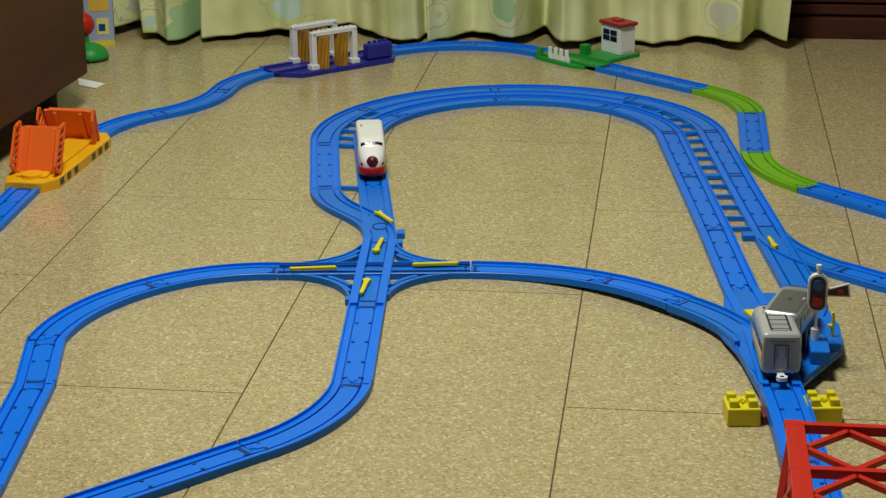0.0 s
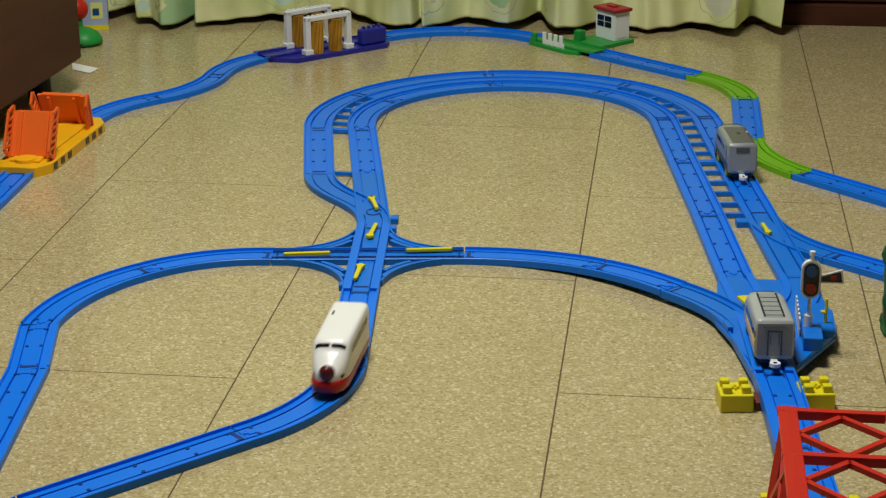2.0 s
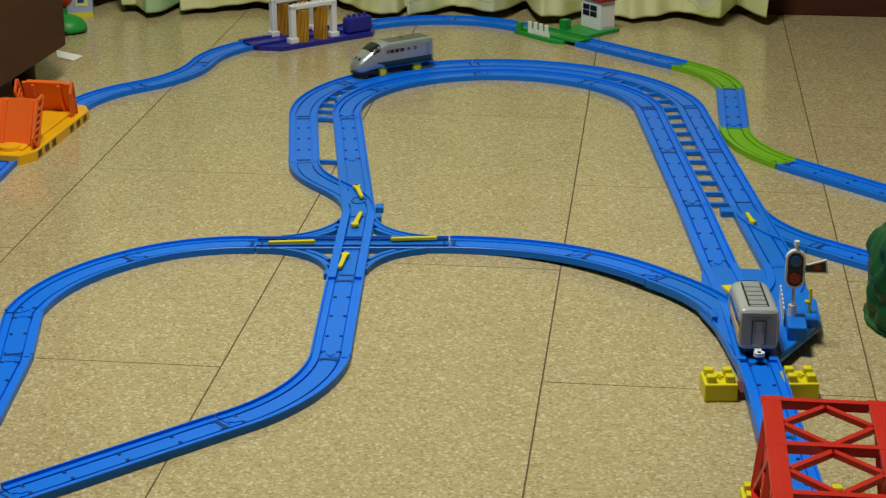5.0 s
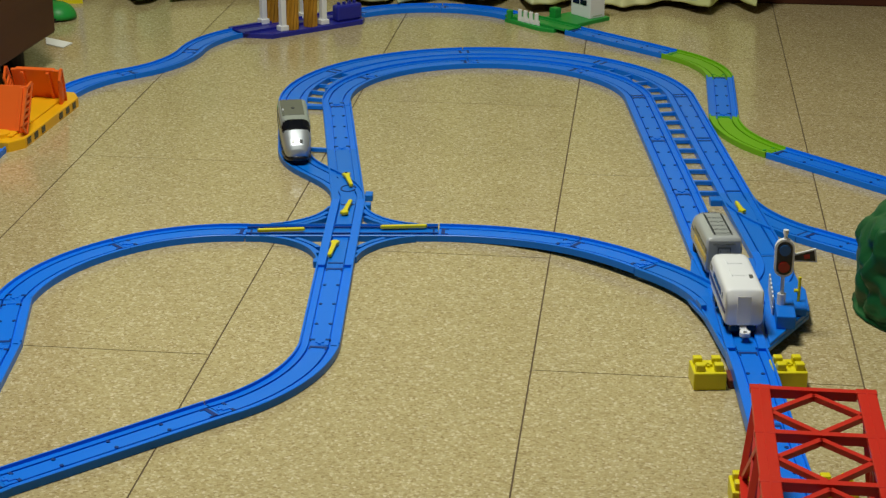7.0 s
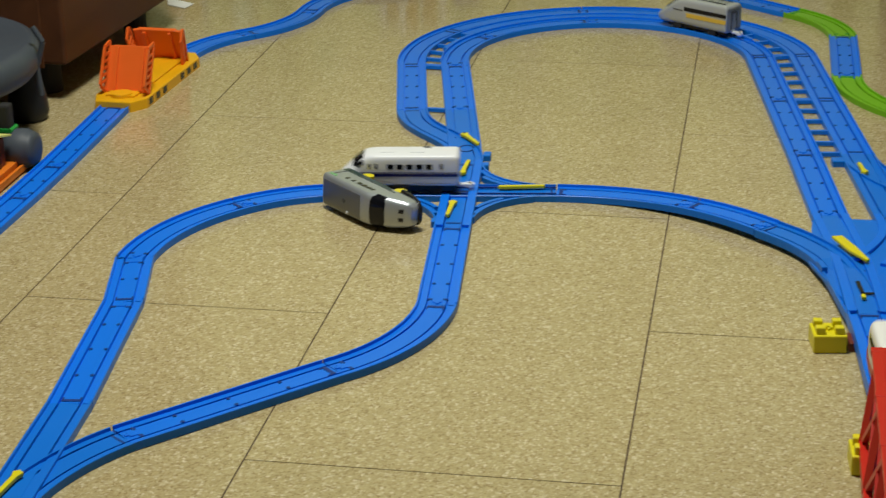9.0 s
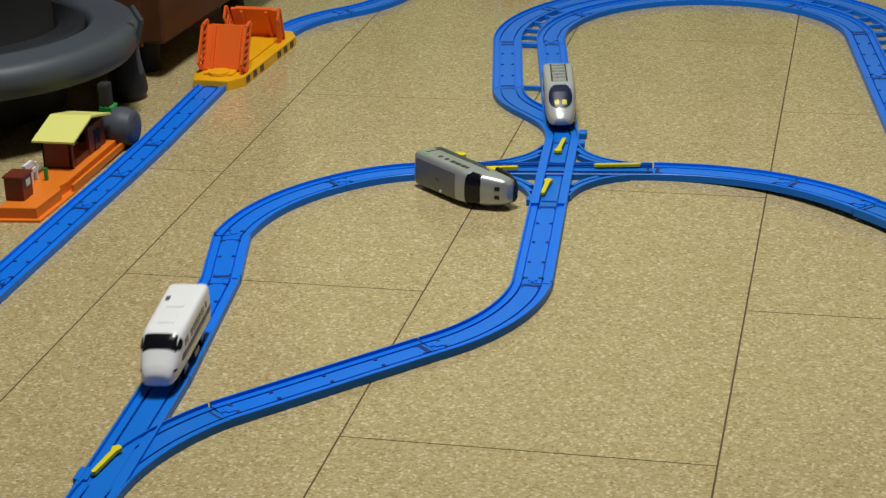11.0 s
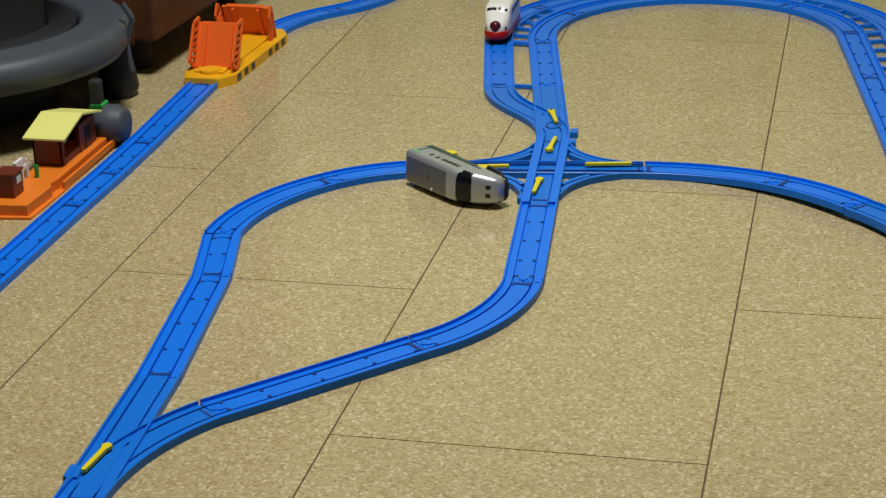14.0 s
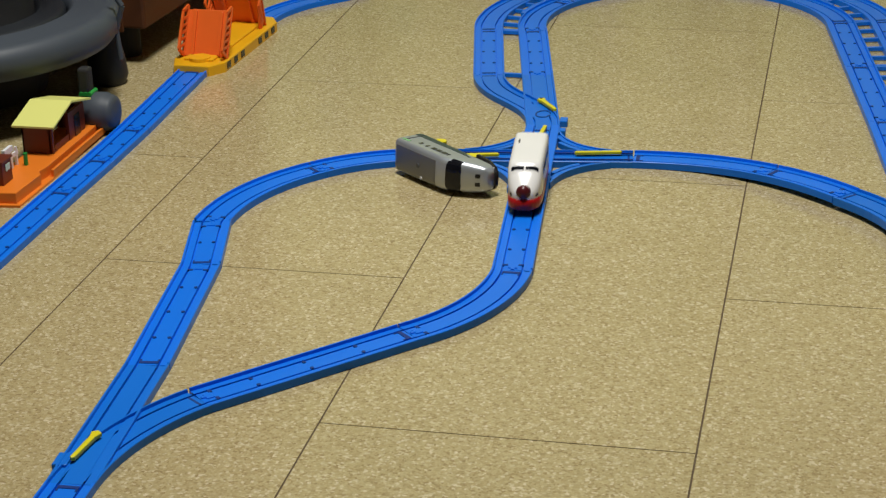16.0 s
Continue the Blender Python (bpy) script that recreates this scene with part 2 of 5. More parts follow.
def bar(bm, p, q, w, h):
    """A square bar from p to q, w wide across and h high."""
    p, q = Vector(p), Vector(q)
    d = q - p
    m = Matrix.Translation((p + q) / 2) @ d.to_track_quat("X", "Z").to_matrix().to_4x4()
    made = bmesh.ops.create_cube(bm, size=1.0)["verts"]
    bmesh.ops.transform(bm, matrix=m @ Matrix.Diagonal((d.length, w, h, 1)), verts=made)
    return made


def slab(points, z0, z1, bevel=0.0):
    """A plate of the outline given, from z0 to z1."""
    bm = bmesh.new()
    low = [bm.verts.new((x, y, z0)) for x, y in points]
    high = [bm.verts.new((x, y, z1)) for x, y in points]
    n = len(points)
    bm.faces.new(low[::-1])
    top = bm.faces.new(high)
    for i in range(n):
        bm.faces.new((low[i], low[(i + 1) % n], high[(i + 1) % n], high[i]))
    bmesh.ops.recalc_face_normals(bm, faces=bm.faces)
    if bevel:
        bmesh.ops.bevel(bm, geom=list(top.edges), offset=bevel, segments=2, affect="EDGES", profile=0.5)
    return bm


def headings(pts):
    out = []
    for i in range(len(pts)):
        a, b = Vector(pts[max(0, i - 1)]), Vector(pts[min(len(pts) - 1, i + 1)])
        d = b - a
        out.append(math.atan2(d.y, d.x))
    return out


def sweep(bm, pts, profile):
    """Sweep a closed outline (across, up) along the points; up is from the point's own height."""
    hs = headings(pts)
    rows = []
    for (x, y, z), h in zip(pts, hs):
        nx, ny = -math.sin(h), math.cos(h)
        rows.append([bm.verts.new((x + nx * a, y + ny * a, z + u)) for a, u in profile])
    n = len(profile)
    for r, s in zip(rows, rows[1:]):
        for i in range(n):
            bm.faces.new((r[i], r[(i + 1) % n], s[(i + 1) % n], s[i]))
    bm.faces.new(rows[0][::-1])
    bm.faces.new(rows[-1])
    return bm


# outline of a rail: side walls, low lips, the two running strips and the sunken middle
HALF = 0.0196
def rail_profile(depth=-0.0076):
    h = HALF
    right = [(h, depth), (h, -0.0004), (h - 0.0005, 0.0), (h - 0.0020, 0.0), (h - 0.0023, -0.0030), (0.0107, -0.0026), (0.0106, -0.0062), (0.0086, -0.0062), (0.0085, -0.0028)]
    return [(-a, u) for a, u in right] + right[::-1]


def shifted(pts, across, up=0.0):
    return [(x - math.sin(h) * across, y + math.cos(h) * across, z + up) for (x, y, z), h in zip(pts, headings(pts))]


def at_length(pts, s):
    """Point and heading at s metres along the points."""
    for i, (p, q) in enumerate(zip(pts, pts[1:])):
        d = math.dist(p, q)
        if s <= d or i == len(pts) - 2:
            k = s / d if d else 0
            return tuple(a + (b - a) * k for a, b in zip(p, q)), math.atan2(q[1] - p[1], q[0] - p[0])
        s -= d


def length_of(pts):
    return sum(math.dist(p, q) for p, q in zip(pts, pts[1:]))


def rail(name, pts, label, material=None, dots=True, depth=-0.0076, group="track pieces", joints=True):
    """One piece of toy track: body, coupling tabs; darker parts paint the shade of the joints at its ends and of small
    stud holes along it.
    """
    material = material or M_BLUE
    total = length_of(pts)
    bm = bmesh.new()
    gap = 0.0004
    inner = list(pts)
    p, h = at_length(pts, gap)
    inner[0] = p
    p, h = at_length(pts, total - gap)
    inner[-1] = p
    sweep(bm, inner, rail_profile(depth))
    bmesh.ops.recalc_face_normals(bm, faces=bm.faces)
    ob = part(name, bm, material)
    tagged(ob, label, "toy track", group)
    # painted shade colour for joints and holes, green on the lime rails
    dark = M_BLUE_SHADE if material is M_BLUE else M_GREEN
    if joints:
        (x, y, z), h = at_length(pts, 0.006)
        m = pose(x, y, z, 0, 0, math.degrees(h))
        part("joint_shade", boxes((-0.0026, -0.0085, -0.0040, 0.0014, 0.0085, -0.0022), (0.0014, -0.0085, -0.0040, 0.0052, -0.0070, -0.0023), (0.0014, 0.0070, -0.0040, 0.0052, 0.0085, -0.0023), m=m), dark, ob)
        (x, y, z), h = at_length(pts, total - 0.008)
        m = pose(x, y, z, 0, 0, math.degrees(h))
        part("coupling_shade", boxes((-0.0066, -0.0100, -0.0040, -0.0036, -0.0050, -0.0022), (-0.0066, 0.0050, -0.0040, -0.0036, 0.0100, -0.0022), m=m), dark, ob)
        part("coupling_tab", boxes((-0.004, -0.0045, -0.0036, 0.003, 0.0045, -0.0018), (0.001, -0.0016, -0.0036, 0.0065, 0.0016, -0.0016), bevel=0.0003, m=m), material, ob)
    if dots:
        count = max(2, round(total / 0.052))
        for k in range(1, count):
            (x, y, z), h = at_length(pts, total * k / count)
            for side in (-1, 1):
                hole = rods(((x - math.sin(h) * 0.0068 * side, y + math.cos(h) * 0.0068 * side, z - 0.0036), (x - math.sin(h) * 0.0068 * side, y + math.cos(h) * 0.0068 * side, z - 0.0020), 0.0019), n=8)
                part("stud_shade", hole, dark, ob)
    return ob


def lever(parent, p, q, z, w=0.0045, head=True):
    """A yellow point lever: a slim tongue with a broad rounded head."""
    bm = bmesh.new()
    a, b = Vector((*p, z)), Vector((*q, z))
    d = (b - a).normalized()
    s = Vector((-d.y, d.x, 0))
    outline = [a + s * w * 1.0, a - d * w * 0.8, a - s * w * 1.0, a + d * w * 1.6 - s * w * 0.55, b - s * w * 0.45, b + d * w * 0.4, b + s * w * 0.45, a + d * w * 1.6 + s * w * 0.55] if head else [a + s * w * 0.5, a - d * w * 0.4, a - s * w * 0.5, b - s * w * 0.5, b + d * w * 0.4, b + s * w * 0.5]
    bm.free()
    return part("point_lever", slab([(v.x, v.y) for v in outline][::-1], z - 0.0012, z + 0.0022, 0.0008), M_YELLOW, parent, "yellow moulded point lever")


# ---- the plan of the track: joints (x, y, z of the rail top) ----
RING = (0.486, 1.4908)
Z0 = 0.0078


def on_ring(r, a):
    return (RING[0] + r * math.cos(radians(a)), RING[1] + r * math.sin(radians(a)), Z0)


R_IN, R_OUT = 0.2095, 0.2690
A0, A1, A2, A3, A4 = (0.4035, 0.6173, Z0), (0.3835, 0.8238, Z0), (0.3637, 1.0378, Z0), (0.3235, 1.2378, Z0), on_ring(R_IN, 195)
B3, B4 = (0.2625, 1.2313, Z0), on_ring(R_OUT, 193)
P0, P1, P2, P3 = on_ring(R_IN, 11.5), (0.7195, 1.3290, Z0), (0.7490, 1.1159, Z0), (0.7750, 0.9123, Z0)
S0, S1, S2, S3 = on_ring(R_OUT, 11.7), (0.7785, 1.3378, Z0), (0.8095, 1.1238, Z0), (0.8395, 0.9190, Z0)
XR, XL = (0.4790, 0.9478, Z0), (0.2685, 0.9218, Z0)
L1, L2 = (0.6280, 0.9118, 0.0108), (0.7100, 0.8518, 0.0143)
J = (0.8042, 0.6298, 0.0173)
M = (0.7935, 0.7420, 0.0161)
K1, K2, K3 = (0.8172, 0.4668, 0.0213), (0.8320, 0.2738, 0.0263), (0.8350, 0.0738, 0.0263)
C1, C2 = (0.1425, 0.8625, Z0), (0.0780, 0.6938, Z0)
E1, E2, E3 = (0.1040, 0.5838, Z0), (0.1315, 0.3648, Z0), (0.1470, 0.1608, Z0)
Q1, Q2 = (0.1970, 0.3118, Z0), (0.3390, 0.4633, Z0)
U1, U2, U3, U4 = (0.1550, -0.0462, Z0), (0.3650, -0.2562, Z0), (0.6150, -0.2462, 0.0133), (0.8250, -0.0362, 0.0213)


def arc(p, q, turn=0.0, n=0):
    """Points from p to q on an arc that turns left by so many degrees; straight at 0."""
    p, q = np.array(p, float), np.array(q, float)
    n = n or max(2, int(abs(turn) / 3) + 2)
    f = np.linspace(0, 1, n)
    if abs(turn) < 0.5:
        return [tuple(p + (q - p) * k) for k in f]
    a = radians(turn)
    chord = q[:2] - p[:2]
    length = math.hypot(*chord)
    r = length / (2 * math.sin(a / 2))
    left = np.array([-chord[1], chord[0]]) / length
    mid = (p[:2] + q[:2]) / 2 + left * r * math.cos(a / 2)
    start = p[:2] - mid
    out = []
    for k in f:
        c, s = math.cos(a * k), math.sin(a * k)
        x, y = mid + np.array([c * start[0] - s * start[1], s * start[0] + c * start[1]])
        out.append((x, y, p[2] + (q[2] - p[2]) * k))
    return out


def bend(p, q, a, b, n=16, pull=0.4):
    """Points of a smooth S from p, heading a degrees, to q, heading b degrees."""
    p, q = np.array(p, float), np.array(q, float)
    d = np.linalg.norm(q - p) * pull
    u = np.array([math.cos(radians(a)), math.sin(radians(a)), 0]) * d
    v = np.array([math.cos(radians(b)), math.sin(radians(b)), 0]) * d
    return [tuple((1 - k) ** 3 * p + 3 * (1 - k) ** 2 * k * (p + u) + 3 * (1 - k) * k * k * (q - v) + k ** 3 * q) for k in np.linspace(0, 1, n)]


def ring_arc(r, a, b, n=0):
    n = n or max(4, int(abs(b - a) / 3) + 2)
    return [on_ring(r, k) for k in np.linspace(a, b, n)]


def chain(*legs):
    out = list(legs[0])
    for leg in legs[1:]:
        out += leg[1:]
    return out


LOOP = chain(arc(E3, U1), arc(U1, U2, 88), arc(U2, U3), arc(U3, U4, 86), arc(U4, K3), arc(K3, K2), arc(K2, K1), bend(K1, J, 95, 97, 8))
IN_MAIN = chain(ring_arc(R_IN, 11.5, 195), arc(A4, A3), arc(A3, A2), arc(A2, A1), arc(A1, A0), arc(A0, Q2, -48), arc(Q2, Q1), arc(Q1, E3, 40))
BRANCH = bend(XR, L2, 4, -44, 24, 0.37)
ROUTE_WHITE = chain(LOOP, arc(J, M), bend(M, L2, 94, 146, 14, 0.38), BRANCH[::-1], arc(XR, XL), arc(XL, C1, 45), arc(C1, C2, 46), arc(C2, E1), arc(E1, E2), arc(E2, E3), LOOP)
ROUTE_BEIGE = chain(bend(J, P3, 94, 99, 10), arc(P3, P2), arc(P2, P1), arc(P1, P0), IN_MAIN, LOOP)
ROUTE_SILVER = chain(bend(J, S3, 95, 98, 12), arc(S3, S2), arc(S2, S1), arc(S1, S0), ring_arc(R_OUT, 11.7, 193), arc(B4, B3), bend(B3, A2, -79, -83, 16, 0.45), arc(A2, A1), arc(A1, A0))
ROUTE_RED = chain(IN_MAIN[40:], LOOP, bend(J, S3, 95, 98, 12), arc(S3, S2), arc(S2, S1), arc(S1, S0), ring_arc(R_OUT, 11.7, 193), arc(B4, B3), bend(B3, A2, -79, -83, 16, 0.45), arc(A2, A1), arc(A1, A0))


# ---- the room ----
WALL_Y, WEST, EAST, SOUTH, HIGH = 2.20, -1.30, 2.20, -1.90, 2.40
TILE_W, TILE_D = 0.303, 0.5948


def setting(name, bm, material, label):
    return tagged(part(name, bm, material), label, "", "", "structure")


def build_room():
    setting("wall_north", boxes((WEST - 0.1, WALL_Y, 0, EAST + 0.1, WALL_Y + 0.1, HIGH)), M_WALL, "plain papered wall behind the curtain")
    setting("wall_south", boxes((WEST - 0.1, SOUTH - 0.1, 0, EAST + 0.1, SOUTH, HIGH)), M_WALL, "plain papered wall of the room")
    setting("wall_west", boxes((WEST - 0.1, SOUTH, 0, WEST, WALL_Y, HIGH)), M_WALL, "plain papered wall of the room")
    setting("wall_east", boxes((EAST, SOUTH, 0, EAST + 0.1, WALL_Y, HIGH)), M_WALL, "plain papered wall of the room")
    setting("ceiling", boxes((WEST - 0.1, SOUTH - 0.1, HIGH, EAST + 0.1, WALL_Y + 0.1, HIGH + 0.1)), M_CEIL, "plain off-white ceiling")
    # dark moulded skirting: three stepped boards
    skirting = setting("baseboard", boxes((WEST, WALL_Y - 0.012, 0.0, EAST, WALL_Y - 0.001, 0.30)), M_TRIM, "dark red-brown wooden panelling along the wall")
    for z0, z1, d in ((0.0, 0.036, 0.030), (0.040, 0.058, 0.022), (0.062, 0.16, 0.026)):
        part("board", boxes((WEST, WALL_Y - d, z0, EAST, WALL_Y - 0.0125, z1), bevel=0.002), M_TRIM, skirting)


def build_lamp():
    """Round hanging lamp: the disc that gives the light under a shallow shade, on a cord."""
    x, y, z = LAMP_AT
    ob = tagged(new("hanging_lamp"), "round white lamp hanging on a cord from the ceiling", "lamp")
    ob.matrix_world = pose(x, y, z)
    part("shade", lathe([(0.255, 0.004), (0.262, 0.004), (0.262, 0.030), (0.200, 0.085), (0.060, 0.110), (0.0005, 0.112), (0.0005, 0.012), (0.255, 0.012), (0.255, 0.004)], 48), M_WHITE, ob, smooth=True)
    part("cord", rods(((0, 0, 0.110), (0, 0, HIGH - z - 0.030), 0.004)), M_WHITE, ob)
    part("ceiling_rose", rods(((0, 0, HIGH - z - 0.030), (0, 0, HIGH - z), 0.050), n=24), M_WHITE, ob)


def build_curtain():
    """Pleated curtain that stops just above the floor; folds of uneven depth and width."""
    folds = [(-0.36, 0.02), (-0.27, 0.09), (-0.235, 0.16), (-0.205, 0.055), (-0.180, 0.075), (-0.150, 0.020), (-0.125, 0.045), (-0.112, 0.125), (-0.100, 0.055), (-0.060, 0.075), (0.015, 0.115), (0.060, 0.095), (0.125, 0.165), (0.165, 0.120), (0.222, 0.065), (0.270, 0.075), (0.279, 0.150), (0.287, 0.058), (0.315, 0.085), (0.358, 0.135), (0.395, 0.100), (0.427, 0.065), (0.447, 0.100), (0.470, 0.165), (0.488, 0.090), (0.504, 0.045), (0.540, 0.070), (0.578, 0.135), (0.610, 0.110), (0.655, 0.080), (0.700, 0.100), (0.738, 0.130), (0.775, 0.090), (0.808, 0.060), (0.820, 0.120), (0.834, 0.175), (0.855, 0.120), (0.878, 0.085)]
    xs = np.linspace(folds[0][0], folds[-1][0], 420)
    fx, fy = np.array([f[0] for f in folds]), np.array([f[1] for f in folds])
    ys = np.interp(xs, fx, fy) + 0.004 * np.sin(xs * 150)
    ys = np.convolve(np.pad(ys, 1, "edge"), np.ones(3) / 3, "valid")
    bm = bmesh.new()
    levels = [0.013, 0.0165, 0.02, 0.05, 0.1, 0.18, 0.3, 0.6, 1.2, 1.9]
    grid = []
    for z in levels:
        k = 1 - 0.25 * min(1, z / 1.2)
        grid.append([bm.verts.new((x + 0.006 * math.sin(9 * z + 14 * x), 1.99 + 0.09 + (y - 0.09) * k * 1.0 + 0.004 * math.sin(40 * x + 5 * z) * (z > 0.02), z + (0.004 * math.sin(17 * x) if z < 0.03 else 0))) for x, y in zip(xs, ys)])
    for r, s in zip(grid, grid[1:]):
        for i in range(len(r) - 1):
            bm.faces.new((r[i], r[i + 1], s[i + 1], s[i]))
    ob = part("curtain", bm, M_CLOTH, smooth=True)
    mod = ob.modifiers.new("thick", "SOLIDIFY")
    mod.thickness = 0.0015
    tagged(ob, "yellow-green printed curtain hanging in deep folds to the floor", "curtain")
    # the rail it hangs from
    rail_bm = rods(((-0.45, 2.09, 1.905), (0.95, 2.09, 1.905), 0.012))
    tagged(part("curtain_rod", rail_bm, M_TRIM), "dark wooden curtain rod above the window", "curtain rod")


# ---- the toy track ----
STRAIGHT, CURVE = "bright blue plastic straight toy rail on the floor", "bright blue plastic curved toy rail on the floor"


def build_plain_track():
    for a, b in ((A1, A0), (E1, C2), (E2, E1), (P2, P3), (Q2, Q1), (E3, U1), (U2, U3)):
        rail("straight_track", arc(a, b), STRAIGHT)
    for a, b, turn in ((A0, Q2, -48), (XL, C1, 45), (C1, C2, 46), (U1, U2, 88), (U3, U4, 86)):
        rail("curved_track", arc(a, b, turn), CURVE, dots=False)
    # the branch that climbs to the raised points
    up = BRANCH
    rail("curved_track", up[:15], "bright blue plastic curved toy rail climbing to raised points", dots=False)
    rail("curved_track", up[14:], "bright blue plastic curved toy rail climbing to raised points", dots=False)
    # ramp over the pier and through the bridge
    ramp = bend(K1, J, 95, 97, 10)
    rail("ramp_track", ramp[::-1], "bright blue plastic rail raised on a yellow pier block", depth=-0.012)
    rail("ramp_track", arc(K1, K2), "bright blue plastic rail raised towards the red bridge", depth=-0.012)
    rail("ramp_track", arc(K2, K3), "bright blue plastic rail inside the red bridge", depth=-0.012)
    rail("ramp_track", arc(K3, U4), "bright blue plastic rail coming down from the red bridge", depth=-0.012)
    # the line at the edge of the room
    line = [(-0.1175, 1.1938, Z0), (-0.1100, 0.9608, Z0), (-0.1090, 0.8538, Z0), (-0.1100, 0.7518, Z0), (-0.1100, 0.5438, Z0), (-0.1090, 0.3338, Z0)]
    for a, b in zip(line, line[1:]):
        rail("straight_track", arc(a, b), STRAIGHT)
    far = [((-0.104, 1.4338, Z0), (-0.045, 1.5698, Z0), -45), ((-0.045, 1.5698, Z0), (0.014, 1.7098, Z0), 45), ((0.014, 1.7098, Z0), (0.070, 1.8498, Z0), -45), ((0.226, 1.9938, Z0), (0.358, 2.0498, Z0), -45), ((0.358, 2.0498, Z0), (0.485, 2.0038, Z0), -45)]
    for a, b, turn in far:
        rail("curved_track", arc(a, b, turn), CURVE, dots=False)
    rail("straight_track", arc((0.583, 1.9168, Z0), (0.735, 1.7868, Z0)), STRAIGHT)
    rail("straight_track", arc((0.807, 1.6538, Z0), (0.807, 1.4508, Z0)), STRAIGHT)
    rail("straight_track", arc((0.868, 1.2958, Z0), (1.016, 1.1538, Z0)), STRAIGHT)
    rail("straight_track", arc((0.884, 0.9888, Z0), (1.040, 0.8638, Z0)), STRAIGHT)
    for a, b, turn in (((0.735, 1.7868, Z0), (0.807, 1.6538, Z0), -47), ((0.807, 1.4508, Z0), (0.868, 1.2958, Z0), 45)):
        rail("curved_track", arc(a, b, turn), "lime green plastic curved toy rail on the floor", M_LIME, dots=False)


def web(parent, pts_in, pts_out, slots, material=None):
    """Cross ties between two parallel rails, or a solid web where slots is 0."""
    n = len(pts_in)
    if not slots:
        bm = bmesh.new()
        rows = []
        for p, q in zip(pts_in, pts_out):
            rows.append([bm.verts.new((*p[:2], 0.0012)), bm.verts.new((*p[:2], 0.0058)), bm.verts.new((*q[:2], 0.0058)), bm.verts.new((*q[:2], 0.0012))])
        for r, s in zip(rows, rows[1:]):
            for i in range(4):
                bm.faces.new((r[i], r[(i + 1) % 4], s[(i + 1) % 4], s[i]))
        bm.faces.new(rows[0]), bm.faces.new(rows[-1][::-1])
        bmesh.ops.recalc_face_normals(bm, faces=bm.faces)
        part("web", bm, M_BLUE, parent)
        return
    li, lo = length_of(pts_in), length_of(pts_out)
    for k in range(slots + 1):
        (x0, y0, z), h = at_length(pts_in, max(0.003, min(li - 0.003, li * k / slots)))
        (x1, y1, z), h = at_length(pts_out, max(0.003, min(lo - 0.003, lo * k / slots)))
        bm = bmesh.new()
        bar(bm, (x0, y0, 0.0038), (x1, y1, 0.0038), 0.0050, 0.0045)
        part("cross_tie", bm, M_BLUE, parent)


def lane_marks(lane, pts, holes=True):
    """Painted shade of the joints at both ends of a second lane and of the stud holes along it."""
    total = length_of(pts)
    for s in (0.006, total - 0.006):
        (x, y, z), h = at_length(pts, s)
        part("joint_shade", boxes((-0.0020, -0.0085, -0.0040, 0.0014, 0.0085, -0.0022), m=pose(x, y, z, 0, 0, math.degrees(h))), M_BLUE_SHADE, lane)
    count = max(2, round(total / 0.052)) if holes else 0
    for k in range(1, count):
        (x, y, z), h = at_length(pts, total * k / count)
        for side in (-1, 1):
            px, py = x - math.sin(h) * 0.0068 * side, y + math.cos(h) * 0.0068 * side
            part("stud_shade", rods(((px, py, z - 0.0036), (px, py, z - 0.0020), 0.0019), n=8), M_BLUE_SHADE, lane)


def build_double_track():
    e = HALF - 0.0003
    for a, b, c, d, slots in ((152, 195, 152, 193, 5), (103, 152, 103, 152, 0), (57, 103, 57, 103, 0), (11.5, 57, 11.7, 57, 5)):
        inner, outer = ring_arc(R_IN, a, b), ring_arc(R_OUT, c, d)
        ob = rail("double_curve_track", inner, "bright blue plastic double-lane curved toy rail", dots=False)
        bm = bmesh.new()
        sweep(bm, outer, rail_profile())
        bmesh.ops.recalc_face_normals(bm, faces=bm.faces)
        lane_marks(part("outer_lane", bm, M_BLUE, ob), outer, False)
        web(ob, shifted(inner, -e), shifted(outer, e), slots)
        if slots:
            # the slots close up towards the top of the ring
            half = len(inner) // 2
            lo, hi = (0, half) if a > 100 else (half, len(inner))
            web(ob, shifted(inner, -e)[lo:hi], shifted(inner, -e - 0.008)[lo:hi], 0)
    # left: the short double straight beside the points
    ob = rail("double_straight_track", arc(A4, A3), "bright blue plastic double-lane straight toy rail")
    outer = arc(B4, B3)
    bm = bmesh.new()
    sweep(bm, outer, rail_profile())
    bmesh.ops.recalc_face_normals(bm, faces=bm.faces)
    lane_marks(part("outer_lane", bm, M_BLUE, ob), outer)
    web(ob, shifted(arc(A4, A3), -e), shifted(outer, e), 1)
    # right: two double straights tied like a ladder
    for a, b, c, d in ((P0, P1, S0, S1), (P1, P2, S1, S2)):
        ob = rail("double_straight_track", arc(a, b), "bright blue double-lane straight toy rail tied like a ladder")
        outer = arc(c, d)
        bm = bmesh.new()
        sweep(bm, outer, rail_profile())
        bmesh.ops.recalc_face_normals(bm, faces=bm.faces)
        lane = part("outer_lane", bm, M_BLUE, ob)
        lane_marks(lane, outer)
        web(ob, shifted(arc(a, b), e), shifted(outer, -e), 5)


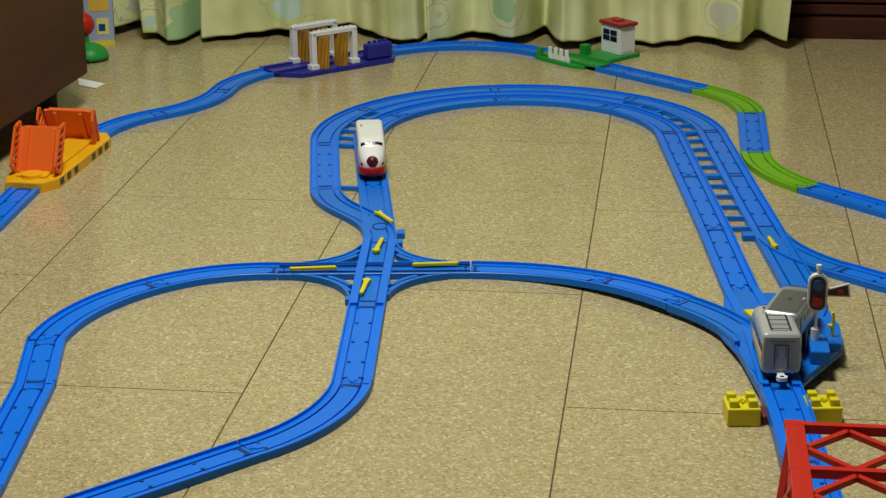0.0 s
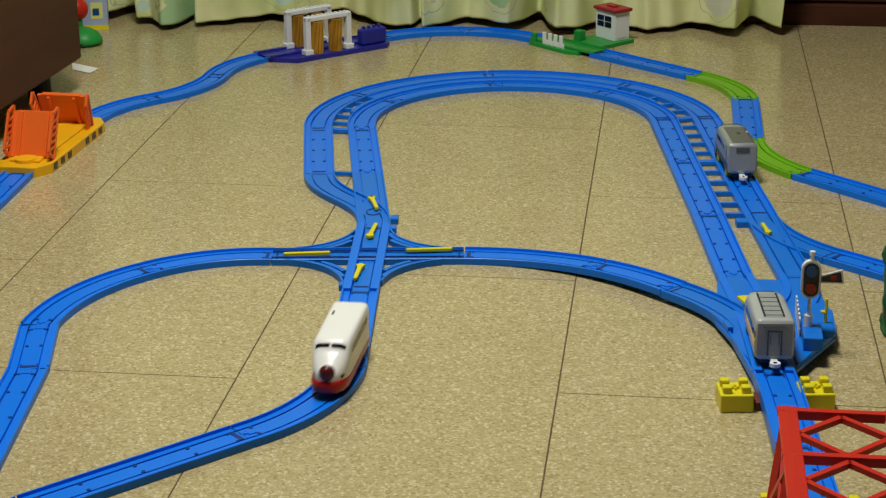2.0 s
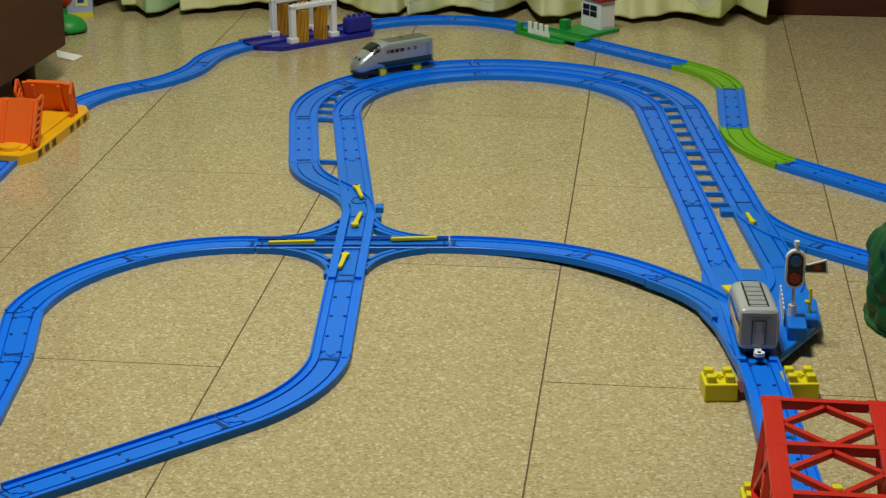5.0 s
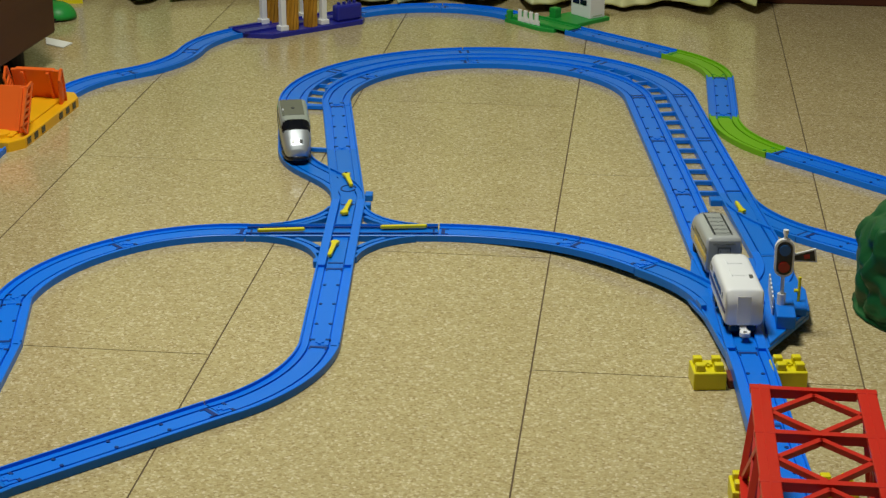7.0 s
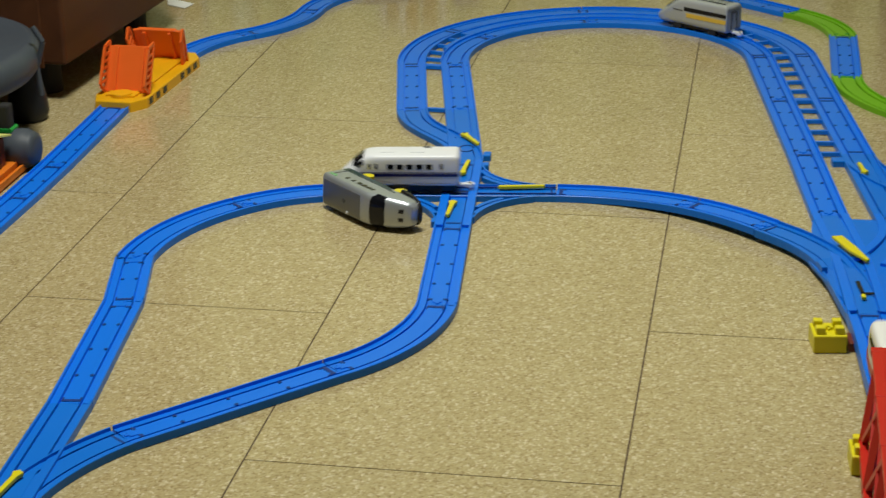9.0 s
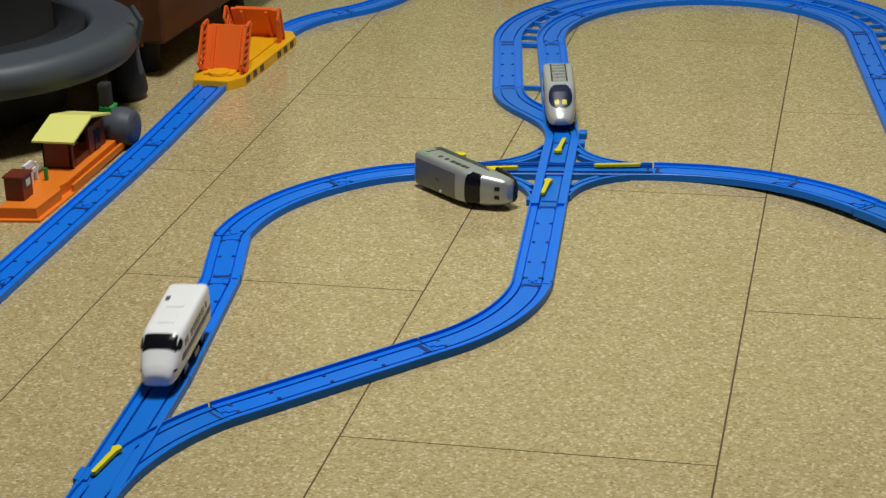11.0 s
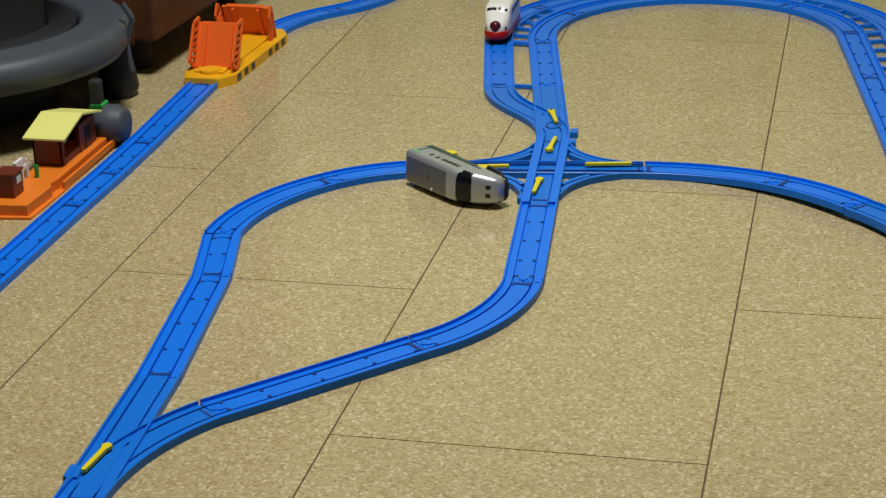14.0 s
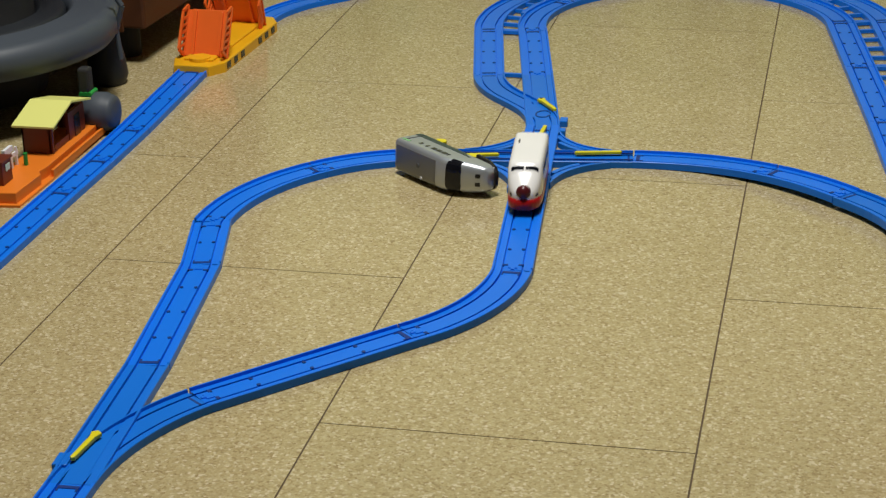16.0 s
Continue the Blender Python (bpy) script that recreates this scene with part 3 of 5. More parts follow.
def groove_shade(parent, pts, w=0.0016, z=0.0):
    """A dark strip on a points plate, coloured as the shade inside its flange grooves."""
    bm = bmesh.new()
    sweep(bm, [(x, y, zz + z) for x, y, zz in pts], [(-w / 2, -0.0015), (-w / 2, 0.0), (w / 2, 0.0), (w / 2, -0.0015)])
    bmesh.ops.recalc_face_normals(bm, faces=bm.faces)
    return part("flange_shade", bm, M_BLUE_SHADE, parent)


def points_body(name, routes, label, depth=-0.0076, sink=0.0):
    """A points piece: the rails of each route, the main one a little proud of the branches."""
    ob = None
    for i, pts in enumerate(routes):
        bm = bmesh.new()
        low = []
        for k, (x, y, z) in enumerate(pts):
            f = min(1.0, max(0.0, (k / (len(pts) - 1) - 0.42) / 0.16))
            low.append((x, y, z - 0.0003 * i - (sink * f if i else 0.0)))
        sweep(bm, low, rail_profile(depth + 0.0003 * i))
        bmesh.ops.recalc_face_normals(bm, faces=bm.faces)
        if ob is None:
            ob = part(name, bm, M_BLUE_J)
            tagged(ob, label, "toy track", "track pieces")
        else:
            part("branch_lane", bm, M_BLUE_J, ob)
    for pts in routes:
        total = length_of(pts)
        for s in (0.005, total - 0.005):
            (x, y, z), h = at_length(pts, s)
            # dark bar: the shade of the joint put into the colour
            part("joint_shade", boxes((-0.0011, -0.0088, -0.0036, 0.0011, 0.0088, -0.0029), m=pose(x, y, z, 0, 0, math.degrees(h))), M_BLUE_SHADE, ob)
    return ob


def build_points():
    # left points below the double straight
    b = bend(B3, A2, -79, -83, 24, 0.45)
    ob = points_body("points_track", [arc(A3, A2), b], "bright blue plastic points rail with a small yellow lever")
    pivot = (0.3465, 1.1275)
    turning = lever(ob, (0.0, 0.0), (0.0415, 0.0), 0.0, 0.0052)
    # black disc on the lever paints the shade inside its pivot
    part("pivot_hole_shade", rods(((0.0, 0.0, 0.0020), (0.0, 0.0, 0.0026), 0.0017)), M_BLACK, turning)
    turning.matrix_basis = pose(*pivot, Z0 + 0.0006, 0, 0, -57.4)
    # dark ring, painted as the shade of a recess round the lever
    ring = bmesh.new()
    sweep(ring, [(0.3560 + 0.0085 * math.cos(a), 1.0850 + 0.0120 * math.sin(a), Z0) for a in np.linspace(0.3, 2 * math.pi - 0.3, 26)], [(-0.0009, -0.0034), (-0.0009, -0.0021), (0.0009, -0.0021), (0.0009, -0.0034)])
    bmesh.ops.recalc_face_normals(ring, faces=ring.faces)
    part("lever_shade", ring, M_BLUE_SHADE, ob)
    part("lever_housing", boxes((-0.004, -0.008, -0.0095, 0.005, 0.008, -0.0005), bevel=0.001, m=pose(0.3835, 1.0638, Z0, 0, 0, 5)), M_BLUE_J, ob)
    global turning_lever
    turning_lever = turning
    # crossing with curved links in its four corners
    main, side = arc(A2, A1), arc(XR, XL)
    links = [bend(A2, XL, -84, 187, 20, 0.42), bend(A2, XR, -84, 7, 20, 0.42), bend(A1, XL, 96, 187, 20, 0.42), bend(A1, XR, 96, 7, 20, 0.42)]
    ob = points_body("crossing_track", [main, side], "bright blue plastic crossing rail with four yellow levers")
    um, us = Vector(A1) - Vector(A2), Vector(XL) - Vector(XR)

    def clear(p):
        """Whether a place lies outside both crossing lanes."""
        out = True
        for o, u in ((A2, um), (XR, us)):
            d = (Vector(p) - Vector(o)).cross(u.normalized())
            out = out and abs(d.z) > HALF - 0.0004
        return out
    for k, sign in zip(links, (-1, 1, 1, -1)):
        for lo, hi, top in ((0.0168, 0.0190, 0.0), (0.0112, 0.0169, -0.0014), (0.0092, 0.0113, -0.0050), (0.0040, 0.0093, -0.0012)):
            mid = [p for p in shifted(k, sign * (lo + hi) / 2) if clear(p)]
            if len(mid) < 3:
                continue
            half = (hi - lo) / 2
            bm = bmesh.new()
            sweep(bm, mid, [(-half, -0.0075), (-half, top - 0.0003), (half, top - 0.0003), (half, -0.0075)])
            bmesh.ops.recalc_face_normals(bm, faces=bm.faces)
            part("corner_link", bm, M_BLUE_SHADE if top < -0.006 else M_BLUE_J, ob)
    # dark strips colour in the shade of the side lane's flange grooves
    for w in (-0.0100, 0.0100):
        groove_shade(ob, shifted(side, w), 0.0016, -0.0004)
    # the main lane's two running bands pass over the side lane
    for w in (-0.0146, 0.0146):
        bm = bmesh.new()
        sweep(bm, shifted(main, w), [(-0.0046, -0.0060), (-0.0046, -0.0004), (-0.0042, 0.0002), (0.0042, 0.0002), (0.0046, -0.0004), (0.0046, -0.0060)])
        bmesh.ops.recalc_face_normals(bm, faces=bm.faces)
        part("running_band", bm, M_BLUE, ob)
    # dark bars painted as shade in the slots at both ends
    for s in (0.012, length_of(main) - 0.012):
        (x, y, z), h = at_length(main, s)
        part("end_shade", boxes((-0.0015, -0.0080, -0.0036, 0.0015, 0.0080, -0.0022), m=pose(x, y, z, 0, 0, math.degrees(h))), M_BLUE_SHADE, ob)
    lever(ob, (0.3668, 0.9878), (0.3675, 1.0298), Z0 + 0.0004, 0.0050)
    lever(ob, (0.3728, 0.8908), (0.3735, 0.8498), Z0 + 0.0004, 0.0050)
    lever(ob, (0.3310, 0.9278), (0.2830, 0.9178), Z0 + 0.0004, 0.0046, False)
    lever(ob, (0.4160, 0.9458), (0.4640, 0.9548), Z0 + 0.0004, 0.0046, False)
    part("lever_housing", boxes((-0.004, -0.006, -0.0095, 0.005, 0.006, -0.0005), bevel=0.001, m=pose(0.362, 0.8388, Z0, 0, 0, 5)), M_BLUE_J, ob)
    part("lever_housing", boxes((-0.004, -0.006, -0.0095, 0.005, 0.006, -0.0005), bevel=0.001, m=pose(0.3865, 1.0278, Z0, 0, 0, 5)), M_BLUE_J, ob)
    # right outer points, branching to the side
    ob = points_body("points_track", [arc(S2, S3), arc(S2, (0.884, 0.9888, Z0), 45)], "bright blue plastic points rail with a small yellow lever")
    lever(ob, (0.8160, 1.0488), (0.8105, 1.0788), Z0 + 0.0004, 0.0045)
    part("lever_housing", boxes((-0.010, -0.008, -0.0095, 0.006, 0.008, -0.0005), bevel=0.001, m=pose(0.7905, 1.0958, Z0, 0, 0, 8)), M_BLUE_J, ob)
    # lower left points
    ob = points_body("points_track", [arc(E2, E3), arc(Q1, E3, 40)], "bright blue plastic points rail with a long yellow lever")
    lever(ob, (0.1385, 0.2338), (0.1350, 0.1928), Z0 + 0.0004, 0.0046)
    part("lever_housing", boxes((-0.006, -0.010, -0.0095, 0.006, 0.010, -0.0005), bevel=0.001, m=pose(0.1265, 0.1938, Z0, 0, 0, 4)), M_BLUE_J, ob)


def build_junction():
    """Raised three-way points with a signal: arms, broad plate, lever, fence and signal box."""
    arms = [bend(P3, J, -81, -86, 14), bend(S3, (0.8010, 0.7420, 0.0136), -80, -112, 18, 0.42), bend(L2, J, -40, -78, 18, 0.42)]
    ob = points_body("junction_track", arms, "bright blue plastic three-way points rail with signal platform", -0.0090, 0.0024)
    plate = slab([(0.757, 0.905), (0.859, 0.905), (0.8690, 0.800), (0.8690, 0.735), (0.8250, 0.640), (0.789, 0.640), (0.772, 0.70), (0.752, 0.765)][::-1], 0.0010, 0.0052, 0.0008)
    for v in plate.verts:
        v.co.z += 0.034 * (0.905 - v.co.y)
    part("plate", plate, M_BLUE_J, ob)
    for route, last in ((arms[0], 14), (arms[1], 16)):
        for w in (-0.0150, 0.0150):
            bm = bmesh.new()
            sweep(bm, shifted(route, w)[:last], [(-0.0044, -0.0060), (-0.0044, -0.0004), (-0.0040, 0.0001), (0.0040, 0.0001), (0.0044, -0.0004), (0.0044, -0.0060)])
            bmesh.ops.recalc_face_normals(bm, faces=bm.faces)
            part("running_band", bm, M_BLUE, ob)
    deck = slab([(0.8295, 0.790), (0.8600, 0.815), (0.8690, 0.790), (0.8690, 0.735), (0.8260, 0.645), (0.8235, 0.700)][::-1], 0.0120, 0.0165, 0.0008)
    part("deck", deck, M_BLUE_J, ob)
    part("signal_box", boxes((0.8335, 0.681, 0.0166, 0.8520, 0.728, 0.0300), bevel=0.0012), M_BLUE_J, ob)
    part("signal_box", boxes((0.8505, 0.715, 0.0166, 0.8650, 0.745, 0.0250), bevel=0.0012), M_BLUE_J, ob)
    part("plunger", rods(((0.8575, 0.735, 0.025), (0.8575, 0.735, 0.050), 0.0016), ((0.8525, 0.735, 0.036), (0.8575, 0.735, 0.036), 0.0018)), M_YELLOW, ob, "slim yellow plunger rod")
    # white fence beside the lane
    fence = bmesh.new()
    box(fence, 0.8312, 0.716, 0.0166, 0.8324, 0.781, 0.0250)
    for k in range(6):
        y = 0.718 + 0.0115 * k
        box(fence, 0.8310, y, 0.0166, 0.8326, y + 0.0062, 0.0350, 0.0005)
    part("fence", fence, M_WHITE, ob, "small white picket fence")
    # long yellow lever across the junction
    part("long_lever", slab([(0.7745, 0.8160), (0.7850, 0.8190), (0.7980, 0.7900), (0.8100, 0.7560), (0.8070, 0.7545), (0.7900, 0.7800)][::-1], 0.0160, 0.0190, 0.0008), M_YELLOW, ob, "long yellow point lever")
    # flat black strips painted as the shade inside the stop's slot
    part("stop_slot_shade", boxes((-0.002, -0.016, 0, 0.002, 0.016, 0.0006), (-0.002, -0.016, 0, 0.012, -0.012, 0.0006), m=pose(0.799, 0.690, 0.0150, 0, 0, 8)), M_BLACK, ob)
    part("stop_pin", boxes((-0.002, -0.004, 0, 0.002, 0.004, 0.003), bevel=0.0005, m=pose(0.801, 0.664, 0.0155, 0, 0, 8)), M_YELLOW, ob)
    part("side_lip", boxes((-0.003, -0.010, -0.012, 0.003, 0.010, 0.001), bevel=0.0008, m=pose(0.7640, 0.742, 0.0165, 0, 0, 15)), M_BLUE_J, ob)
    # the signal stands in its socket
    sx, sy, sz = 0.8392, 0.7130, 0.0300
    pole = rods(((sx, sy, sz), (sx, sy, sz + 0.011), 0.0042), ((sx, sy, sz + 0.010), (sx, sy, sz + 0.073), 0.0018), ((sx, sy, sz + 0.072), (sx, sy, sz + 0.076), 0.0027), n=14)
    sig = part("railway_signal", pole, M_WHITE)
    tagged(sig, "white toy railway signal with blue and red lenses", "signal")

    def lozenge(w, h, y0, y1):
        bm = bmesh.new()
        ring = []
        for k in range(32):
            a = 2 * math.pi * k / 32
            ring.append((w * math.cos(a), (h - w) * (1 if math.sin(a) >= 0 else -1) + w * math.sin(a)))
        f = [bm.verts.new((sx + x, sy + y0, sz + 0.048 + z)) for x, z in ring]
        g = [bm.verts.new((sx + x, sy + y1, sz + 0.048 + z)) for x, z in ring]
        bm.faces.new(f), bm.faces.new(g[::-1])
        for k in range(32):
            bm.faces.new((f[k], g[k], g[(k + 1) % 32], f[(k + 1) % 32]))
        bmesh.ops.recalc_face_normals(bm, faces=bm.faces)
        return bm
    part("signal_rim", lozenge(0.0094, 0.0192, -0.003, 0.003), M_WHITE, sig)
    part("signal_face", lozenge(0.0074, 0.0170, -0.0036, -0.0030), M_BLACK, sig, "black signal face")
    part("lens", rods(((sx, sy - 0.0052, sz + 0.0565), (sx, sy - 0.0036, sz + 0.0565), 0.0054), n=24), M_LENS_B, sig, "blue signal lens")
    part("lens", rods(((sx, sy - 0.0052, sz + 0.0395), (sx, sy - 0.0036, sz + 0.0395), 0.0054), n=24), M_LENS_R, sig, "red signal lens")
    arm = pose(sx + 0.008, sy, sz + 0.048, 0, -9, 0)

    def blade(x0, x1, h0, h1, y0, y1):
        bm = bmesh.new()
        a = [bm.verts.new(arm @ Vector((x, y0, z))) for x, z in ((x0, -h0), (x1, -h1), (x1, h1), (x0, h0))]
        b = [bm.verts.new(arm @ Vector((x, y1, z))) for x, z in ((x0, -h0), (x1, -h1), (x1, h1), (x0, h0))]
        bm.faces.new(a), bm.faces.new(b[::-1])
        for k in range(4):
            bm.faces.new((a[k], b[k], b[(k + 1) % 4], a[(k + 1) % 4]))
        bmesh.ops.recalc_face_normals(bm, faces=bm.faces)
        return bm
    part("signal_arm", blade(0.0, 0.0225, 0.0034, 0.0070, -0.001, 0.001), M_WHITE, sig)
    part("arm_face", blade(0.0008, 0.0208, 0.0022, 0.0054, -0.0016, -0.001), M_BLACK, sig)
    part("arm_mark", boxes((0.0105, -0.0022, -0.0018, 0.0160, -0.0016, 0.0022), m=arm), M_LENS_R, sig)


# ---- trackside things ----
def pier_block(x, y, turn=0.0, name="pier_block"):
    """Yellow building block with four studs and a notch."""
    bm = boxes((-0.0150, -0.0155, 0, 0.0150, 0.0155, 0.0170), bevel=0.0012)
    ob = part(name, bm, M_YELLOW)
    ob.matrix_world = pose(x, y, 0, 0, 0, turn)
    for sx in (-0.0085, 0.0085):
        for sy in (-0.0080, 0.0080):
            part("stud", boxes((sx - 0.0042, sy - 0.0042, 0.0168, sx + 0.0042, sy + 0.0042, 0.0235), bevel=0.0012), M_YELLOW, ob)
    part("web", boxes((-0.004, -0.0012, 0.0168, 0.004, 0.0012, 0.0195), (-0.0012, -0.004, 0.0168, 0.0012, 0.004, 0.0195)), M_YELLOW, ob)
    return tagged(ob, "yellow plastic studded block holding up the rail", "toy block", "pier blocks")


def build_piers():
    pier_block(0.7672, 0.5840, 8)
    pier_block(0.8400, 0.5945, 8)
    foot = part("brown_block", boxes((-0.022, -0.012, 0, 0.022, 0.012, 0.0085), bevel=0.0008, m=pose(0.8065, 0.589, 0, 0, 0, 8)), M_MAROON)
    tagged(foot, "dark brown block under the raised rail", "toy block", "pier blocks")
    pier_block(0.7950, 0.3560, 4)
    pier_block(0.8640, 0.3600, 4)


def build_bridge():
    """Red truss bridge: two side trusses, cross beams and diamond bracing on top."""
    ob = tagged(new("truss_bridge"), "red plastic truss bridge over the blue rail", "toy bridge")
    bx0, bx1, y_far, y_near, z0, z1 = 0.7985, 0.8800, 0.3640, 0.1205, 0.0300, 0.1000
    for x in (bx0, bx1):
        bm = bmesh.new()
        box(bm, x - 0.0075, y_near, z1 - 0.004, x + 0.0075, y_far, z1, 0.0008)
        box(bm, x - 0.0008, y_near, z1 - 0.0002, x + 0.0008, y_far, z1 + 0.0007)
        part("top_chord", bm, M_RED, ob)
        for k in range(4):
            y = y_far - 0.004 - (y_far - y_near - 0.008) * k / 3
            part("seam_plate", boxes((x - 0.0080, y - 0.0042, z1 - 0.0046, x + 0.0080, y + 0.0042, z1 + 0.0003), bevel=0.0004), M_RED, ob)
        out = -0.009 if x == bx0 else 0.009
        bm = bmesh.new()
        bar(bm, (x + out, y_near, z0 - 0.010), (x + out, y_far - 0.01, z0 - 0.010), 0.006, 0.010)
        part("bottom_chord", bm, M_RED, ob)
        for k in range(4):
            y = y_far - 0.004 - (y_far - y_near - 0.008) * k / 3
            bm = bmesh.new()
            bar(bm, (x + out, y - 0.008, z0 - 0.010), (x, y, z1 - 0.002), 0.007, 0.0045)
            part("post", bm, M_RED, ob)
        for k in range(3):
            ya, yb = y_far - 0.004 - 0.0785 * k, y_far - 0.004 - 0.0785 * (k + 1)
            bm = bmesh.new()
            bar(bm, (x + out, ya - 0.008, z0 - 0.006), (x, yb, z1 - 0.004), 0.0035, 0.004)
            part("brace", bm, M_RED, ob)
            bm = bmesh.new()
            bar(bm, (x + out, yb - 0.008, z0 - 0.006), (x, ya, z1 - 0.004), 0.0035, 0.004)
            part("brace", bm, M_RED, ob)
    levels = [y_far - 0.004 - 0.0785 * k for k in range(4)]
    for y in levels:
        bm = bmesh.new()
        bar(bm, (bx0 + 0.007, y, z1 - 0.004), (bx1 - 0.007, y, z1 - 0.004), 0.0065, 0.0075)
        part("cross_beam", bm, M_RED, ob)
    mid = (bx0 + bx1) / 2
    for ya, yb in zip(levels, levels[1:]):
        yc = (ya + yb) / 2
        for p, q in (((mid, ya - 0.006), (bx0 + 0.006, yc)), ((mid, ya - 0.006), (bx1 - 0.006, yc)), ((mid, yb + 0.004), (bx0 + 0.006, yc)), ((mid, yb + 0.004), (bx1 - 0.006, yc))):
            bm = bmesh.new()
            bar(bm, (*p, z1 - 0.004), (*q, z1 - 0.004), 0.0050, 0.0045)
            part("diamond_brace", bm, M_RED, ob)


def build_drawbridge():
    """Yellow base, its window slits painted on as dark plates; two orange leaves raised to each other."""
    m = pose(-0.1105, 1.310, 0, 0, 0, -3.0)
    base = slab([(-0.026, -0.120), (0.022, -0.120), (0.036, -0.098), (0.036, 0.098), (0.022, 0.122), (-0.022, 0.122), (-0.036, 0.098), (-0.036, -0.094)], 0.0, 0.0135, 0.0015)
    ob = part("drawbridge", base, M_AMBER)
    ob.matrix_world = m
    tagged(ob, "orange toy drawbridge on a yellow base, both leaves raised", "toy bridge")
    part("roadway", boxes((-0.020, -0.100, 0.0135, 0.020, 0.100, 0.0165), bevel=0.001), M_AMBER, ob)
    # black plates on the wall paint the shade inside the window slits
    for y in (-0.085, -0.060, -0.035, 0.030, 0.055, 0.080):
        part("slit_shade", boxes((0.0355, y - 0.006, 0.0025, 0.0366, y + 0.0065, 0.0110), bevel=0.0003), M_BLACK, ob)
    part("dome", rods(((0.0, -0.094, 0.0136), (0.0, -0.094, 0.0180), 0.014), n=24), M_AMBER, ob)
    for side, y0, lean in ((-1, -0.078, 25), (1, 0.084, -25)):
        tall, wide, flare = (0.062, 0.0300, 1.0) if side < 0 else (0.054, 0.0335, 1.16)
        leaf = part("leaf", boxes((0.006 - wide, -0.003, 0, wide - 0.006, 0.003, tall), bevel=0.001), M_ORANGE, ob, "raised orange bridge leaf")
        leaf.matrix_basis = pose(0.002 if side < 0 else -0.0085, y0, 0.0125, -lean if side < 0 else -lean, 0, 0)
        front = -0.003 if side < 0 else -0.003
        for x in (-0.018, 0.018):
            part("rib", boxes((x - 0.0022, -0.0065, 0.002, x + 0.0022, -0.003, tall - 0.003), bevel=0.0006), M_ORANGE, leaf)
        for x in (-wide, wide):
            wall = bmesh.new()
            for p, q in (((x, -0.004, 0.0), (x * flare, -0.004, tall + 0.004)), ((x, -0.022, 0.006), (x * flare, -0.018, tall - 0.006)), ((x, -0.004, 0.0), (x, -0.022, 0.006)), ((x * flare, -0.004, tall + 0.004), (x * flare, -0.018, tall - 0.006))):
                bar(wall, p, q, 0.003, 0.004)
            for k in range(5):
                z = 0.008 + (tall - 0.022) / 4.5 * k
                bend_x = x * (1 + (flare - 1) * z / tall)
                bar(wall, (bend_x, -0.004, z + 0.008), (bend_x, -0.0205, z), 0.0025, 0.0030)
            bar(wall, (x * 0.77, -0.001, tall / 2), (x, -0.002, tall / 2), 0.004, tall - 0.002)
            part("guard_rail", wall, M_ORANGE, leaf)


def fluted(x, y, z0, z1, r, teeth):
    """An upright ribbed roll, twisted a little."""
    bm = bmesh.new()
    rows = []
    for k in range(9):
        f = k / 8
        rows.append([bm.verts.new((x + r * (1 - 0.22 * (i % 2)) * math.cos(math.pi * i / teeth + 0.5 * f), y + r * (1 - 0.22 * (i % 2)) * math.sin(math.pi * i / teeth + 0.5 * f), z0 + (z1 - z0) * f)) for i in range(2 * teeth)])
    for p, q in zip(rows, rows[1:]):
        for i in range(2 * teeth):
            bm.faces.new((p[i], p[(i + 1) % (2 * teeth)], q[(i + 1) % (2 * teeth)], q[i]))
    bm.faces.new(rows[0][::-1]), bm.faces.new(rows[-1])
    return bm


def build_wash_station():
    """Deep blue rail base with two white arches and upright brown brushes."""
    ob = tagged(new("train_wash"), "dark blue toy train wash with white arches and brown brushes", "toy station")
    ob.matrix_world = pose(0.141, 1.902, 0, 0, 0, 43)
    part("base", slab([(-0.108, -0.012), (-0.075, -0.046), (0.096, -0.046), (0.108, -0.034), (0.108, 0.022), (0.07, 0.040), (-0.104, 0.040)], 0.0, 0.0075, 0.001), M_NAVY, ob)
    lane = bmesh.new()
    sweep(lane, [(-0.108, 0, 0.0115), (0.108, 0, 0.0115)], rail_profile(-0.0045))
    bmesh.ops.recalc_face_normals(lane, faces=lane.faces)
    part("lane", lane, M_NAVY, ob)
    part("plinth", boxes((0.052, -0.040, 0.0076, 0.100, -0.022, 0.034), bevel=0.004), M_NAVY, ob)
    studs = bmesh.new()
    for k in range(4):
        rod(studs, (0.060 + 0.010 * k, -0.031, 0.034), (0.060 + 0.010 * k, -0.031, 0.038), 0.003)
    part("stud", studs, M_NAVY, ob)
    for y in (-0.034, 0.024):
        arch = bmesh.new()
        for x in (-0.048, 0.028):
            box(arch, x - 0.0045, y - 0.005, 0.0076, x + 0.0045, y + 0.005, 0.066, 0.001)
            box(arch, x - 0.0075, y - 0.007, 0.0076, x + 0.0075, y + 0.007, 0.016, 0.001)
        box(arch, -0.0525, y - 0.005, 0.0600, 0.0325, y + 0.005, 0.068, 0.0015)
        for k in range(9):
            box(arch, -0.047 + 0.0085 * k, y - 0.003, 0.0675, -0.042 + 0.0085 * k, y + 0.003, 0.0695)
        part("arch", arch, M_WHITE, ob, "white plastic arch")
        for x in (-0.031, 0.004):
            brush = fluted(x, y, 0.0078, 0.0590, 0.0112, 12)
            part("brush", brush, M_BRONZE, ob, "upright brown bristle brush")


